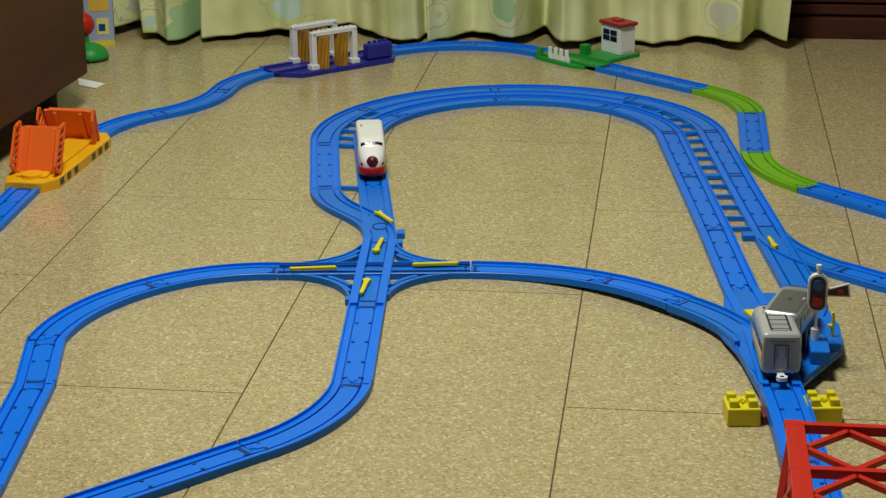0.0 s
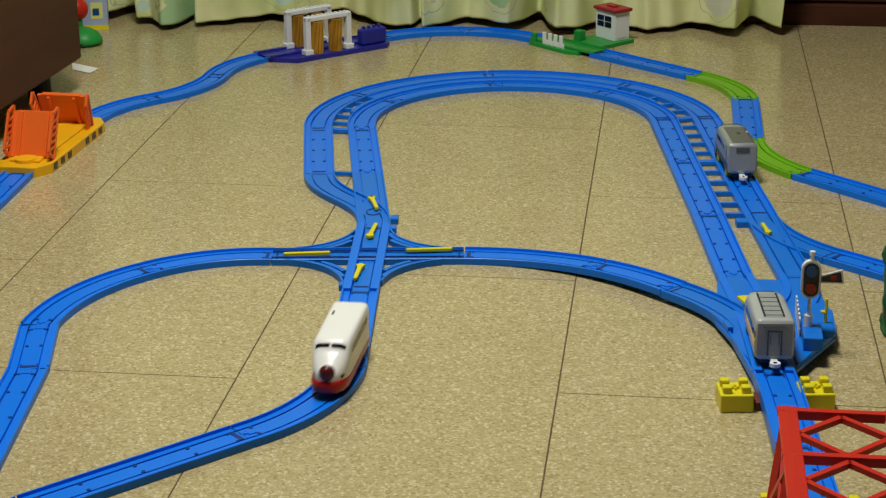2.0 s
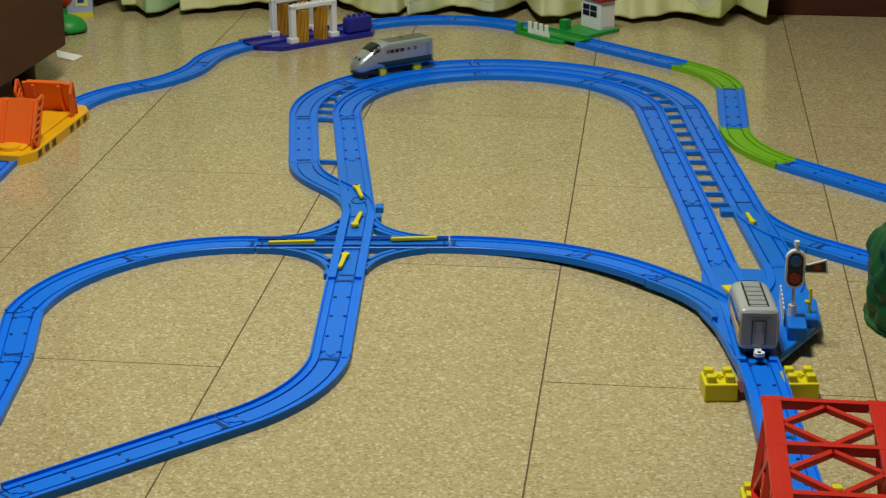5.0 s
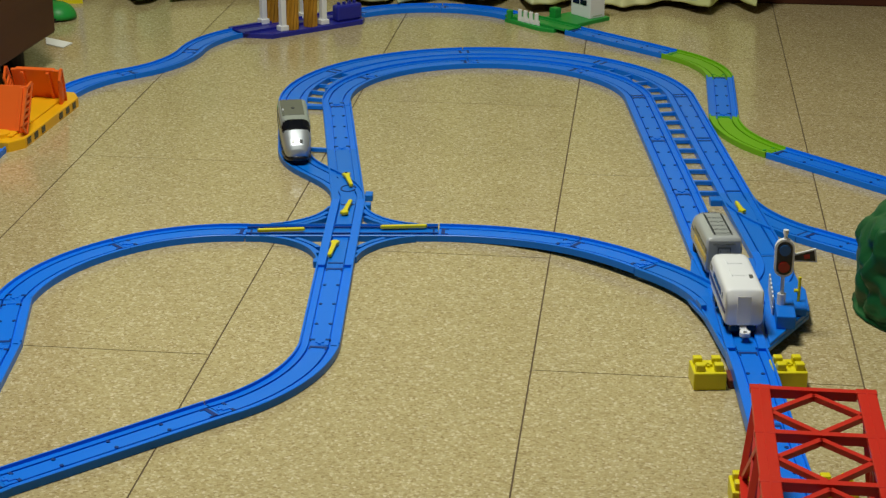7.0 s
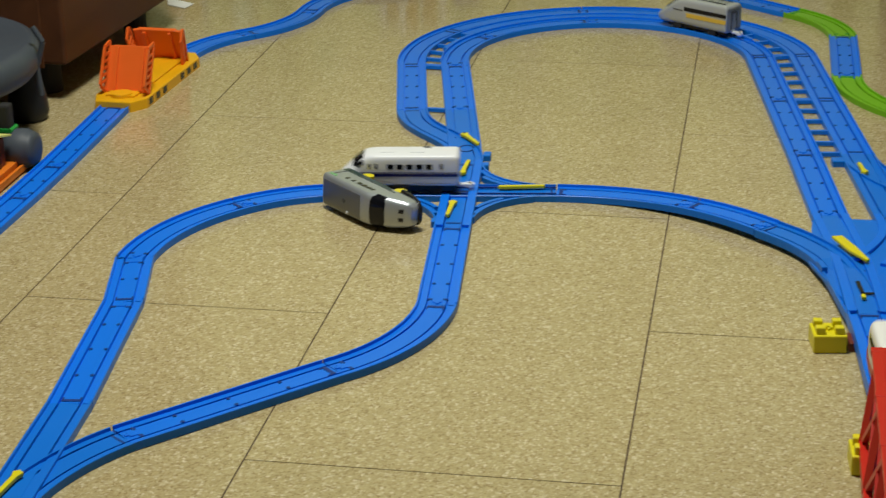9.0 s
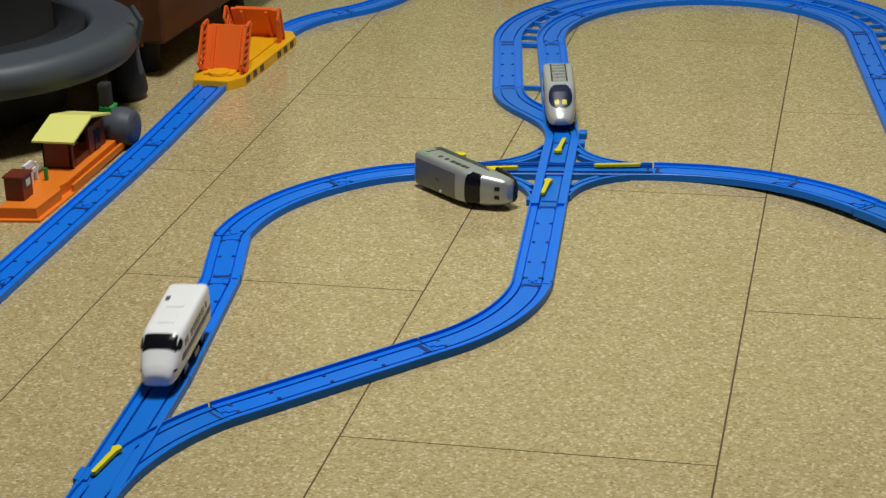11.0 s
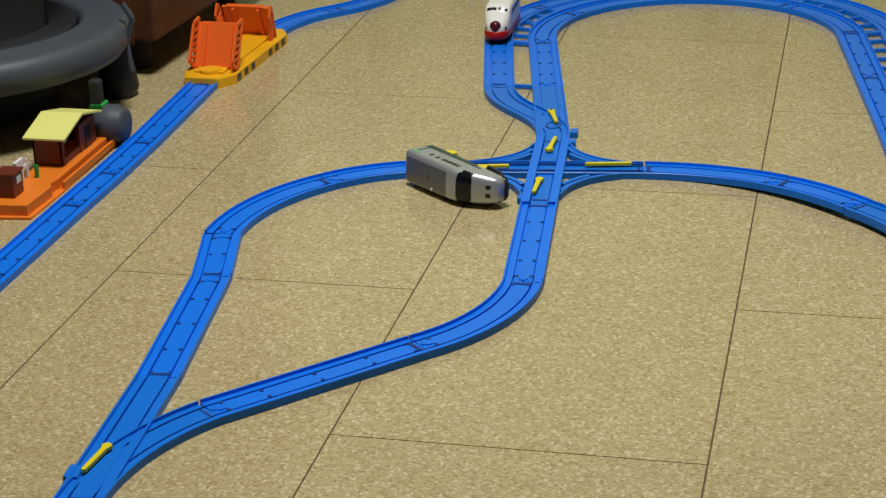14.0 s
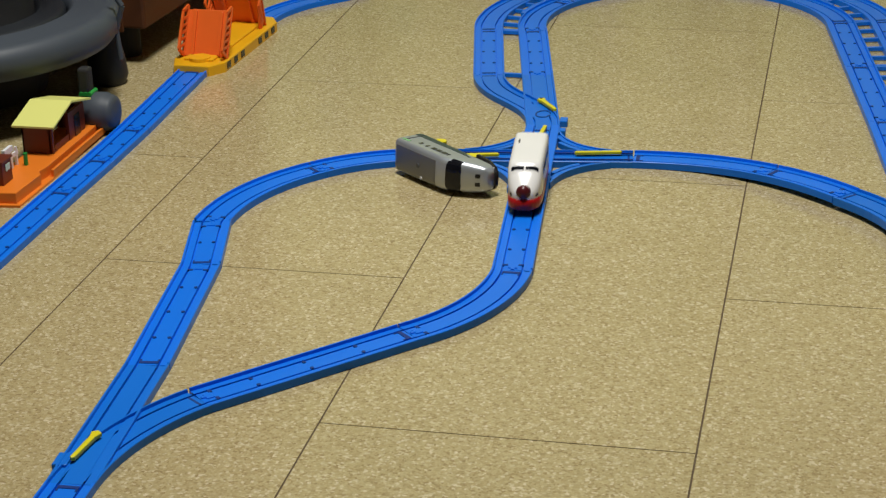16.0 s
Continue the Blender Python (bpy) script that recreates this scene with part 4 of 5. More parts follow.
def build_halt():
    """Green base with a white signal hut under a red roof and a white fence."""
    ob = tagged(new("signal_hut"), "white toy hut with a dark red roof on green base", "toy station")
    ob.matrix_world = pose(0.533, 1.958, 0, 0, 0, -41)
    part("base", slab([(-0.066, 0.024), (-0.062, -0.026), (0.022, -0.030), (0.045, -0.022), (0.044, 0.110), (-0.022, 0.112), (-0.026, 0.030)], 0.0, 0.0062, 0.001), M_GREEN, ob)
    lane = bmesh.new()
    sweep(lane, [(-0.068, 0, 0.0100), (0.066, 0, 0.0100)], rail_profile(-0.0035))
    bmesh.ops.recalc_face_normals(lane, faces=lane.faces)
    part("lane", lane, M_GREEN, ob)
    part("bush", rods(((-0.055, -0.0215, 0.006), (-0.055, -0.0215, 0.020), 0.0055), n=10), M_GREEN, ob)
    part("stump", boxes((-0.020, 0.034, 0.006, -0.006, 0.048, 0.022), bevel=0.001), M_GREEN, ob)
    fence = bmesh.new()
    box(fence, -0.034, -0.0235, 0.0062, 0.014, -0.0220, 0.0140)
    for k in range(4):
        x = -0.034 + 0.0125 * k
        box(fence, x, -0.0245, 0.0062, x + 0.0075, -0.0210, 0.0260, 0.0012)
    part("fence", fence, M_WHITE, ob, "white picket fence")
    turn = pose(0.0135, 0.090, 0.0062, 0, 0, -6)
    part("hut", boxes((-0.024, -0.0155, 0, 0.024, 0.0155, 0.046), bevel=0.0008, m=turn), M_WHITE, ob)
    part("roof", boxes((-0.0280, -0.0190, 0.0462, 0.0280, 0.0190, 0.0520), bevel=0.002, m=turn), M_ROOFRED, ob, "dark red flat roof")
    part("roof_cap", boxes((-0.010, -0.006, 0.0520, 0.008, 0.006, 0.0545), bevel=0.001, m=turn), M_ROOFRED, ob)
    for i in range(2):
        for j in range(2):
            x, z = -0.0190 + 0.0180 * i, 0.0205 + 0.0100 * j
            part("window_pane", boxes((x, -0.0163, z, x + 0.0155, -0.0155, z + 0.0082), m=turn), M_GLASS, ob)
    part("side_line", boxes((0.0240, -0.010, 0.004, 0.0246, 0.010, 0.005), (0.0240, -0.010, 0.040, 0.0246, 0.010, 0.041), m=turn), M_PRINT_B, ob)


def build_platform():
    """Orange platform with a brown shelter under a pale yellow roof, a kiosk and a bench."""
    ob = tagged(new("station_platform"), "orange toy station platform with brown house, pale yellow roof", "toy station")
    part("base", slab([(-0.192, 0.706), (-0.142, 0.712), (-0.1400, 0.790), (-0.1440, 0.955), (-0.160, 0.968), (-0.192, 0.968)], 0.0, 0.0030, 0.0006), M_ORANGE2, ob)
    part("platform", slab([(-0.190, 0.712), (-0.147, 0.716), (-0.1445, 0.775), (-0.1500, 0.784), (-0.1475, 0.800), (-0.1480, 0.950), (-0.190, 0.958)], 0.0031, 0.0150, 0.001), M_ORANGE2, ob)
    part("edge_rail", boxes((-0.1440, 0.800, 0.0031, -0.1405, 0.955, 0.0110), bevel=0.0006), M_ORANGE2, ob)
    part("kiosk", boxes((-0.1895, 0.733, 0.0151, -0.168, 0.757, 0.0400), bevel=0.0008), M_MAROON, ob, "brown-red kiosk")
    part("kiosk_top", boxes((-0.1905, 0.7315, 0.0402, -0.1665, 0.7585, 0.0425), bevel=0.0006), M_MAROON, ob)
    part("kiosk_sign", boxes((-0.1678, 0.741, 0.0290, -0.1672, 0.751, 0.0365)), M_PRINT_C, ob, "small pale sign")
    bench = bmesh.new()
    for y in (0.772, 0.785, 0.798):
        box(bench, -0.184, y, 0.0151, -0.1815, y + 0.0030, 0.0360)
    box(bench, -0.184, 0.768, 0.0265, -0.182, 0.804, 0.0310)
    box(bench, -0.185, 0.770, 0.0345, -0.1810, 0.790, 0.0410)
    part("bench", bench, M_WHITE, ob, "white bench")
    part("post_box", rods(((-0.1720, 0.800, 0.0151), (-0.1720, 0.800, 0.0290), 0.0024), n=10), M_GREEN, ob)
    house = boxes((-0.192, 0.838, 0.0151, -0.190, 0.930, 0.0440), (-0.192, 0.838, 0.0151, -0.158, 0.841, 0.0440), (-0.192, 0.927, 0.0151, -0.158, 0.930, 0.0440), (-0.160, 0.838, 0.0151, -0.156, 0.842, 0.0470), (-0.160, 0.885, 0.0151, -0.156, 0.930, 0.0470), (-0.1575, 0.846, 0.0151, -0.1570, 0.885, 0.0230))
    part("house", house, M_MAROON, ob, "brown-red shelter")
    part("house_door", boxes((-0.1560, 0.900, 0.0151, -0.1552, 0.915, 0.0400)), M_BLACK, ob)
    roof = bmesh.new()
    for pts in (((0.829, 0.0475), (0.884, 0.0610), (0.884, 0.0632), (0.829, 0.0497)), ((0.884, 0.0610), (0.938, 0.0475), (0.938, 0.0497), (0.884, 0.0632))):
        a = [roof.verts.new((-0.1990, y, z)) for y, z in pts]
        b = [roof.verts.new((-0.1490, y, z)) for y, z in pts]
        roof.faces.new(a), roof.faces.new(b[::-1])
        for i in range(4):
            roof.faces.new((a[i], b[i], b[(i + 1) % 4], a[(i + 1) % 4]))
    bmesh.ops.recalc_face_normals(roof, faces=roof.faces)
    part("roof", roof, M_PALE, ob, "pale yellow ridged roof")


def build_hill():
    """Dark green lumpy toy tree mass beside the track."""
    bm = bmesh.new()
    bmesh.ops.create_icosphere(bm, subdivisions=5, radius=1.0)
    for v in bm.verts:
        p = v.co.copy()
        a = math.atan2(p.y, p.x)
        lump = 0.10 * noise.noise(p * 3.2) + 0.09 * abs(math.sin(9 * a + 3 * noise.noise(p * 2)))
        s = 1.0 + lump
        up = p.z * 0.5 + 0.5
        flat = max(1e-6, math.hypot(p.x, p.y))
        wide = (1 - max(0.0, (up - 0.45) / 0.55) ** 2.4) ** 0.5 * min(1.0, up / 0.03 + 0.8)
        v.co = Vector((p.x / flat * 0.080 * s * wide, p.y / flat * 0.076 * s * wide, up * 0.125 * (1 + 0.07 * noise.noise(p * 5)))) if flat > 1e-5 else Vector((0, 0, up * 0.125))
    ob = part("toy_tree", bm, M_DKGREEN, smooth=True)
    ob.matrix_world = pose(1.0020, 0.7870, -0.0005)
    tagged(ob, "dark green lumpy plastic toy tree beside the rail", "toy tree")


# ---- furniture and clutter at the room's edge ----
def build_cabinet():
    ob = tagged(new("wooden_cabinet"), "brown wooden cabinet on short feet against the wall", "cabinet")
    m = pose(0, 0, 0, 0, 0, -3.3)
    ob.matrix_world = Matrix.Translation((-0.1880, 1.2190, 0)) @ m
    part("body", boxes((-0.55, 0.0, 0.050, 0.0, 0.400, 0.75), bevel=0.004), M_WOOD, ob)
    part("side_panel", boxes((-0.552, -0.004, 0.046, -0.03, -0.0005, 0.75), bevel=0.001), M_WOOD, ob)
    for x, y in ((-0.05, 0.05), (-0.05, 0.35), (-0.5, 0.05), (-0.5, 0.35)):
        bm = bmesh.new()
        rod(bm, (x, y, 0), (x, y, 0.0495), 0.017, 16)
        part("foot", bm, M_RUBBER, ob)


def lathe(profile, n=64):
    bm = bmesh.new()
    rows = []
    for k in range(n):
        a = 2 * math.pi * k / n
        rows.append([bm.verts.new((r * math.cos(a), r * math.sin(a), z)) for r, z in profile])
    for i in range(n):
        r, s = rows[i], rows[(i + 1) % n]
        for j in range(len(profile) - 1):
            bm.faces.new((r[j], s[j], s[j + 1], r[j + 1]))
    bmesh.ops.recalc_face_normals(bm, faces=bm.faces)
    return bm


def build_walker():
    """Round grey baby walker: a thick rim with rings inside, castors under it, a dark hub added to block light."""
    ob = tagged(new("baby_walker"), "grey round plastic baby walker with dark castors", "baby walker")
    ob.matrix_world = pose(-0.372, 1.045, 0)
    part("rim", lathe([(0.178, 0.074), (0.198, 0.076), (0.206, 0.086), (0.207, 0.100), (0.202, 0.112), (0.190, 0.117), (0.184, 0.114), (0.178, 0.118), (0.172, 0.114), (0.166, 0.118), (0.160, 0.114), (0.154, 0.118), (0.146, 0.112), (0.142, 0.080), (0.178, 0.074)], 96), M_GREY, ob, smooth=True)
    part("inner_ring", lathe([(0.142, 0.085), (0.1415, 0.110), (0.136, 0.116), (0.130, 0.111), (0.124, 0.116), (0.118, 0.111), (0.112, 0.116), (0.104, 0.108), (0.104, 0.085), (0.142, 0.085)], 64), M_DKGREY, ob, smooth=True)
    # dark hub down to the floor, added to keep lamp light from underneath
    part("shade_seat", lathe([(0.0005, 0.012), (0.110, 0.016), (0.118, 0.060), (0.1035, 0.084), (0.1035, 0.200), (0.150, 0.300), (0.156, 0.310), (0.0005, 0.300)], 48), M_RUBBER, ob, "black hub added to block light under the walker", smooth=True)
    x, y = 0.224, -0.082
    part("castor_post", boxes((x - 0.024, y - 0.008, 0.036, x - 0.010, y + 0.008, 0.078), bevel=0.003), M_RUBBER, ob)
    barrel = lathe([(0.0005, -0.021), (0.015, -0.021), (0.0205, -0.018), (0.0235, -0.010), (0.0238, 0.006), (0.0215, 0.010), (0.0215, 0.012), (0.0190, 0.017), (0.0130, 0.0185), (0.0005, 0.0185)], 36)
    bmesh.ops.transform(barrel, matrix=pose(x, y, 0.0240, 0, 90, 0), verts=barrel.verts)
    part("wheel", barrel, M_GREY, ob, "grey barrel-shaped castor wheel", smooth=True)
    for k in range(3):
        part("wheel_clip", rods(((x - 0.020 + 0.0052 * k, y - 0.010, 0.0478), (x - 0.020 + 0.0052 * k, y + 0.010, 0.0478), 0.0028)), M_GREEN, ob)
    for x, y in ((0.158, 0.100), (-0.20, 0.08), (-0.05, -0.2)):
        cone = lathe([(0.0005, 0.001), (0.022, 0.001), (0.026, 0.012), (0.024, 0.030), (0.018, 0.060), (0.014, 0.076), (0.0005, 0.076)], 28)
        bmesh.ops.transform(cone, matrix=pose(x, y, 0), verts=cone.verts)
        part("castor_housing", cone, M_DKGREY, ob, smooth=True)
    part("strap", rods(((0.1988, 0.04, 0.1372), (0.2101, 0.04, 0.1185), 0.0035), ((0.2101, 0.04, 0.1185), (0.1998, 0.04, 0.0876), 0.0035), ((0.1998, 0.04, 0.0876), (0.2029, 0.04, 0.0517), 0.0035)), M_GREY, ob)


def build_clutter():
    box_ob = part("picture_box", boxes((-0.024, -0.012, 0, 0.024, 0.012, 0.115), bevel=0.001), M_BOX)
    box_ob.matrix_world = pose(-0.2760, 2.030, 0, 0, 0, 14)
    tagged(box_ob, "pale blue printed card box standing on floor", "box")
    part("print", boxes((-0.016, -0.0126, 0.058, 0.018, -0.0120, 0.105), bevel=0.0002), M_ORANGELINE, box_ob)
    part("print", boxes((-0.004, -0.0126, 0.018, 0.016, -0.0120, 0.046), bevel=0.0002), M_PALE, box_ob)
    part("print", boxes((-0.001, -0.0132, 0.024, 0.010, -0.0126, 0.036), bevel=0.0002), M_LENS_B, box_ob)
    part("bottom_edge", boxes((-0.0245, -0.0130, 0.0, 0.0245, -0.0120, 0.007)), M_YELLOW, box_ob)
    bm = bmesh.new()
    bmesh.ops.create_uvsphere(bm, u_segments=24, v_segments=16, radius=0.020)
    ball = part("toy_ball", bm, M_RED, smooth=True)
    ball.matrix_world = pose(-0.2830, 1.960, 0.0475)
    tagged(ball, "small red toy ball on a green toy", "ball")
    bm = bmesh.new()
    bmesh.ops.create_uvsphere(bm, u_segments=28, v_segments=14, radius=1.0)
    for v in bm.verts:
        v.co = Vector((v.co.x * 0.032, v.co.y * 0.030, max(0.0, v.co.z) * 0.026))
    green = part("green_toy", bm, M_GREEN, smooth=True)
    green.matrix_world = pose(-0.258, 1.910, 0.003)
    tagged(green, "green domed plastic toy on the floor", "toy")
    part("toy_foot", rods(((0.004, -0.024, -0.003), (0.004, -0.024, 0.004), 0.006)), M_BLACK, green)
    part("post", rods(((-0.022, 0.045, -0.003), (-0.022, 0.045, 0.026), 0.008)), M_GREEN, green)
    sheet = slab([(-0.2367, 1.7804), (-0.2213, 1.7379), (-0.1884, 1.7195), (-0.1829, 1.7487)], 0.0006, 0.0016)
    tagged(part("paper_slip", sheet, M_PAPER), "white paper slip lying on the floor", "paper")


# ---- trains ----
class Hull:
    """Train body: rounded section along x, given by stations (x, half width, bottom, top, squareness)."""

    def __init__(self, stations):
        self.s = np.array(stations, float)

    def at(self, x):
        return [float(np.interp(x, self.s[:, 0], self.s[:, k])) for k in range(1, 5)]

    def mesh(self, nx=60, na=36):
        bm = bmesh.new()
        x0, x1 = self.s[0, 0], self.s[-1, 0]
        rows = []
        for k in range(nx + 1):
            f = k / nx
            x = x0 + (x1 - x0) * (1 - (1 - f) ** 1.5)
            w, b, t, n = self.at(x)
            c, h = (b + t) / 2, (t - b) / 2
            row = []
            for i in range(na):
                a = 2 * math.pi * i / na
                ca, sa = math.cos(a), math.sin(a)
                m = n if sa > 0 else max(n, 5)
                row.append(bm.verts.new((x, w * math.copysign(abs(ca) ** (2 / m), ca), c + h * math.copysign(abs(sa) ** (2 / m), sa))))
            rows.append(row)
        for r, s in zip(rows, rows[1:]):
            for i in range(na):
                bm.faces.new((r[i], r[(i + 1) % na], s[(i + 1) % na], s[i]))
        bm.faces.new(rows[0]), bm.faces.new(rows[-1][::-1])
        bmesh.ops.recalc_face_normals(bm, faces=bm.faces)
        return bm

    def side_y(self, x, z):
        w, b, t, n = self.at(x)
        c, h = (b + t) / 2, (t - b) / 2
        k = min(0.999, abs((z - c) / h))
        return w * (1 - k ** n) ** (1 / n)

    def top_z(self, x, y):
        w, b, t, n = self.at(x)
        c, h = (b + t) / 2, (t - b) / 2
        k = min(0.995, abs(y / w))
        return c + h * (1 - k ** n) ** (1 / n)

    def patch(self, kind, u0, u1, v0, v1, side=1, lift=0.0004, nu=10, nv=5, shape=None):
        """A thin skin on the side (u = x, v = z) or on the top (u = x, v = y)."""
        bm = bmesh.new()
        rows = []
        for i in range(nu + 1):
            u = u0 + (u1 - u0) * i / nu
            lo, hi = (v0, v1) if shape is None else shape(u)
            row = []
            for j in range(nv + 1):
                v = lo + (hi - lo) * j / nv
                if kind == "side":
                    row.append(bm.verts.new((u, side * (self.side_y(u, v) + lift), v)))
                else:
                    row.append(bm.verts.new((u, v, self.top_z(u, v) + lift)))
            rows.append(row)
        for r, s in zip(rows, rows[1:]):
            for j in range(nv):
                bm.faces.new((r[j], r[j + 1], s[j + 1], s[j]))
        ret = bmesh.ops.extrude_face_region(bm, geom=bm.faces[:])
        d = 0.0008
        for v in ret["geom"]:
            if isinstance(v, bmesh.types.BMVert):
                v.co += Vector((0, -side * d, 0)) if kind == "side" else Vector((0, 0, -d))
        bmesh.ops.recalc_face_normals(bm, faces=bm.faces)
        return bm


def undercarriage(ob, x0, x1, wheel_material, coupler=True):
    part("undercarriage", boxes((x0 + 0.0025, -0.0118, 0.0034, x1 - 0.020, 0.0118, 0.0125), bevel=0.001), M_BLACK, ob)
    for x in (x0 + 0.026, x1 - 0.040):
        part("axle", rods(((x, -0.0130, 0.0062), (x, 0.0130, 0.0062), 0.0015)), M_BLACK, ob)
        for y in (-0.0130, 0.0130):
            part("wheel", rods(((x, y - 0.0022, 0.0062), (x, y + 0.0022, 0.0062), 0.0068), n=20), wheel_material, ob)
    if coupler:
        bm = boxes((x0 - 0.010, -0.0032, 0.0060, x0 + 0.010, 0.0032, 0.0092), bevel=0.0008)
        rod(bm, (x0 - 0.011, 0, 0.0058), (x0 - 0.011, 0, 0.0094), 0.0050, 16)
        c = part("coupler", bm, M_WHITE, ob, "white plastic coupling hook")
        # black disc on the hook, coloured as the shade in its eye
        part("coupler_hole_shade", rods(((x0 - 0.0115, 0, 0.0092), (x0 - 0.0115, 0, 0.0098), 0.0019)), M_BLACK, c)


def body_stations(x0, x1, w, b, t, nose, n=8.0):
    """Straight hull from x0, then the nose stations."""
    return [(x0, w * 0.965, b + 0.0005, t - 0.0010, n), (x0 + 0.0010, w * 0.992, b, t - 0.0003, n), (x0 + 0.0025, w, b, t, n)] + nose


def build_red_train():
    """Cream-white bullet-nosed lead car with a red skirt."""
    ob = tagged(new("red_white_train"), "cream-white toy bullet train car with red skirt", "toy train")
    L0, L1 = -0.064, 0.064
    hull = Hull(body_stations(L0, L1, 0.0180, 0.0080, 0.0470, [(0.026, 0.0180, 0.008, 0.0470, 6.0), (0.034, 0.0179, 0.008, 0.0464, 5.2), (0.0385, 0.0176, 0.008, 0.0432, 4.2), (0.0425, 0.0171, 0.008, 0.0390, 3.4), (0.049, 0.0158, 0.008, 0.0350, 2.8), (0.055, 0.0135, 0.009, 0.0310, 2.4), (0.0605, 0.0100, 0.012, 0.0275, 2.2), (0.064, 0.0055, 0.0155, 0.0238, 2.0)]))
    part("body", hull.mesh(), M_CREAM, ob, smooth=True)
    skirt = Hull([(L0 + 0.0004, 0.0178, 0.0055, 0.0165, 8), (0.020, 0.0184, 0.0055, 0.0165, 8), (0.044, 0.0176, 0.0055, 0.0170, 6), (0.054, 0.0162, 0.0055, 0.0178, 4), (0.0605, 0.0132, 0.0058, 0.0182, 3.2), (0.0650, 0.0092, 0.0066, 0.0176, 2.8)])
    part("skirt", skirt.mesh(40, 24), M_SKIRT, ob, "red painted skirt", smooth=True)
    bm = bmesh.new()
    bmesh.ops.create_uvsphere(bm, u_segments=20, v_segments=12, radius=1.0)
    for v in bm.verts:
        v.co = Vector((0.0592 + v.co.x * 0.0072, v.co.y * 0.0080, 0.0232 + v.co.z * 0.0078))
    part("nose_cap", bm, M_NOSE, ob, "dark wine-red round nose cap", smooth=True)
    for side in (-1, 1):
        part("windscreen", hull.patch("top", 0.0382, 0.0408, 0.0010 * side, 0.0140 * side, nu=6), M_GLASS, ob)
        part("headlight", hull.patch("side", 0.0530, 0.0570, 0.0185, 0.0215, side), M_GLASS, ob)
        for k in range(8):
            x = -0.048 + 0.0098 * k
            part("window", hull.patch("side", x, x + 0.0062, 0.0320, 0.0375, side, nu=3, nv=2), M_GLASS, ob)
    part("roof_switch", boxes((-0.036, -0.0120, 0.0455, -0.026, -0.0100, 0.0476), bevel=0.0004), M_LINE, ob)
    undercarriage(ob, L0, L1, M_BLACK)
    ob.scale = (0.97, 1.0, 1.04)
    return ob


def build_silver_train():
    """Silver lead car with a black wrap-round windscreen."""
    ob = tagged(new("silver_train"), "silver toy bullet train car with black windscreen", "toy train")
    L0, L1 = -0.064, 0.064
    hull = Hull(body_stations(L0, L1, 0.0180, 0.0098, 0.0470, [(0.018, 0.0180, 0.0098, 0.0470, 5.0), (0.028, 0.0178, 0.0105, 0.0458, 3.6), (0.038, 0.0172, 0.0095, 0.0410, 3.2), (0.047, 0.0160, 0.0085, 0.0350, 3.0), (0.055, 0.0145, 0.007, 0.0295, 2.8), (0.0605, 0.0125, 0.0085, 0.0245, 2.8), (0.064, 0.0095, 0.011, 0.0195, 2.6)]))
    part("body", hull.mesh(), M_SILVER, ob, smooth=True)
    for side in (-1, 1):
        part("side_panel", hull.patch("side", -0.0625, 0.034, 0.0125, 0.0215, side, 0.0003, 24, 6), M_TEAL, ob, "dark teal lower side band")
        part("windscreen_side", hull.patch("side", 0.0290, 0.0405, 0.0360, 0.0440, side, 0.0005, 12, 6, lambda u: (0.0375 - (u - 0.029) * 0.35, hull.at(u)[2] - 0.003)), M_GLASS, ob)
        part("headlight", hull.patch("top", 0.0555, 0.0592, 0.0024 * side, 0.0066 * side, 1, 0.0005, 4, 3), M_BLACK, ob)
        for x, wide in ((-0.034, 0.0034), (-0.0225, 0.0034), (-0.0125, 0.0066), (-0.0035, 0.0066), (0.0055, 0.0066), (0.0145, 0.0026)):
            part("window", hull.patch("side", x, x + wide, 0.0325, 0.0375, side, nu=3, nv=2), M_GLASS, ob)
        part("door_line", hull.patch("side", -0.0545, -0.0538, 0.0110, 0.0400, side, 0.0006, 2, 6), M_LINE, ob)
        part("green_mark", hull.patch("side", -0.058, -0.046, 0.0385, 0.0420, side, 0.0004, 3, 2), M_PRINT_A, ob)
    part("windscreen", hull.patch("top", 0.0270, 0.0425, -0.0150, 0.0150, 1, 0.0006, 16, 12, lambda u: tuple(k * (0.0050 + 0.0108 * max(0.0, 1 - ((u - 0.0310) / 0.0118) ** 4) ** 0.5) for k in (-1, 1))), M_GLASS, ob, "black wrap-round windscreen")
    part("roof_panel", hull.patch("top", -0.060, 0.010, -0.0150, 0.0120, 1, 0.0004, 12, 8), M_ROOFSTEEL, ob, "dull grey roof panel")
    part("roof_knob", rods(((-0.020, -0.0010, 0.0466), (-0.020, -0.0010, 0.0484), 0.0024), n=14), M_LINE, ob)
    part("roof_button", rods(((-0.014, -0.0130, 0.0440), (-0.014, -0.0130, 0.0480), 0.0016), n=12), M_WHITE, ob)
    chin = Hull([(0.030, 0.0178, 0.0035, 0.0100, 6), (0.050, 0.0158, 0.0035, 0.0105, 4), (0.060, 0.0120, 0.0040, 0.0110, 3), (0.0642, 0.0080, 0.0055, 0.0112, 2.5)])
    part("chin", chin.mesh(20, 20), M_BLACK, ob, "black chin", smooth=True)
    part("rear_wall", boxes((L0 - 0.0003, -0.0160, 0.0130, L0 + 0.0006, 0.0160, 0.0435), bevel=0.0002), M_REAR, ob, "grey rear wall")
    part("rear_hatch", boxes((L0 - 0.0010, -0.0080, 0.0360, L0 - 0.0002, 0.0080, 0.0420), bevel=0.0002), M_LINE, ob)
    undercarriage(ob, L0, L1, M_YELLOW)
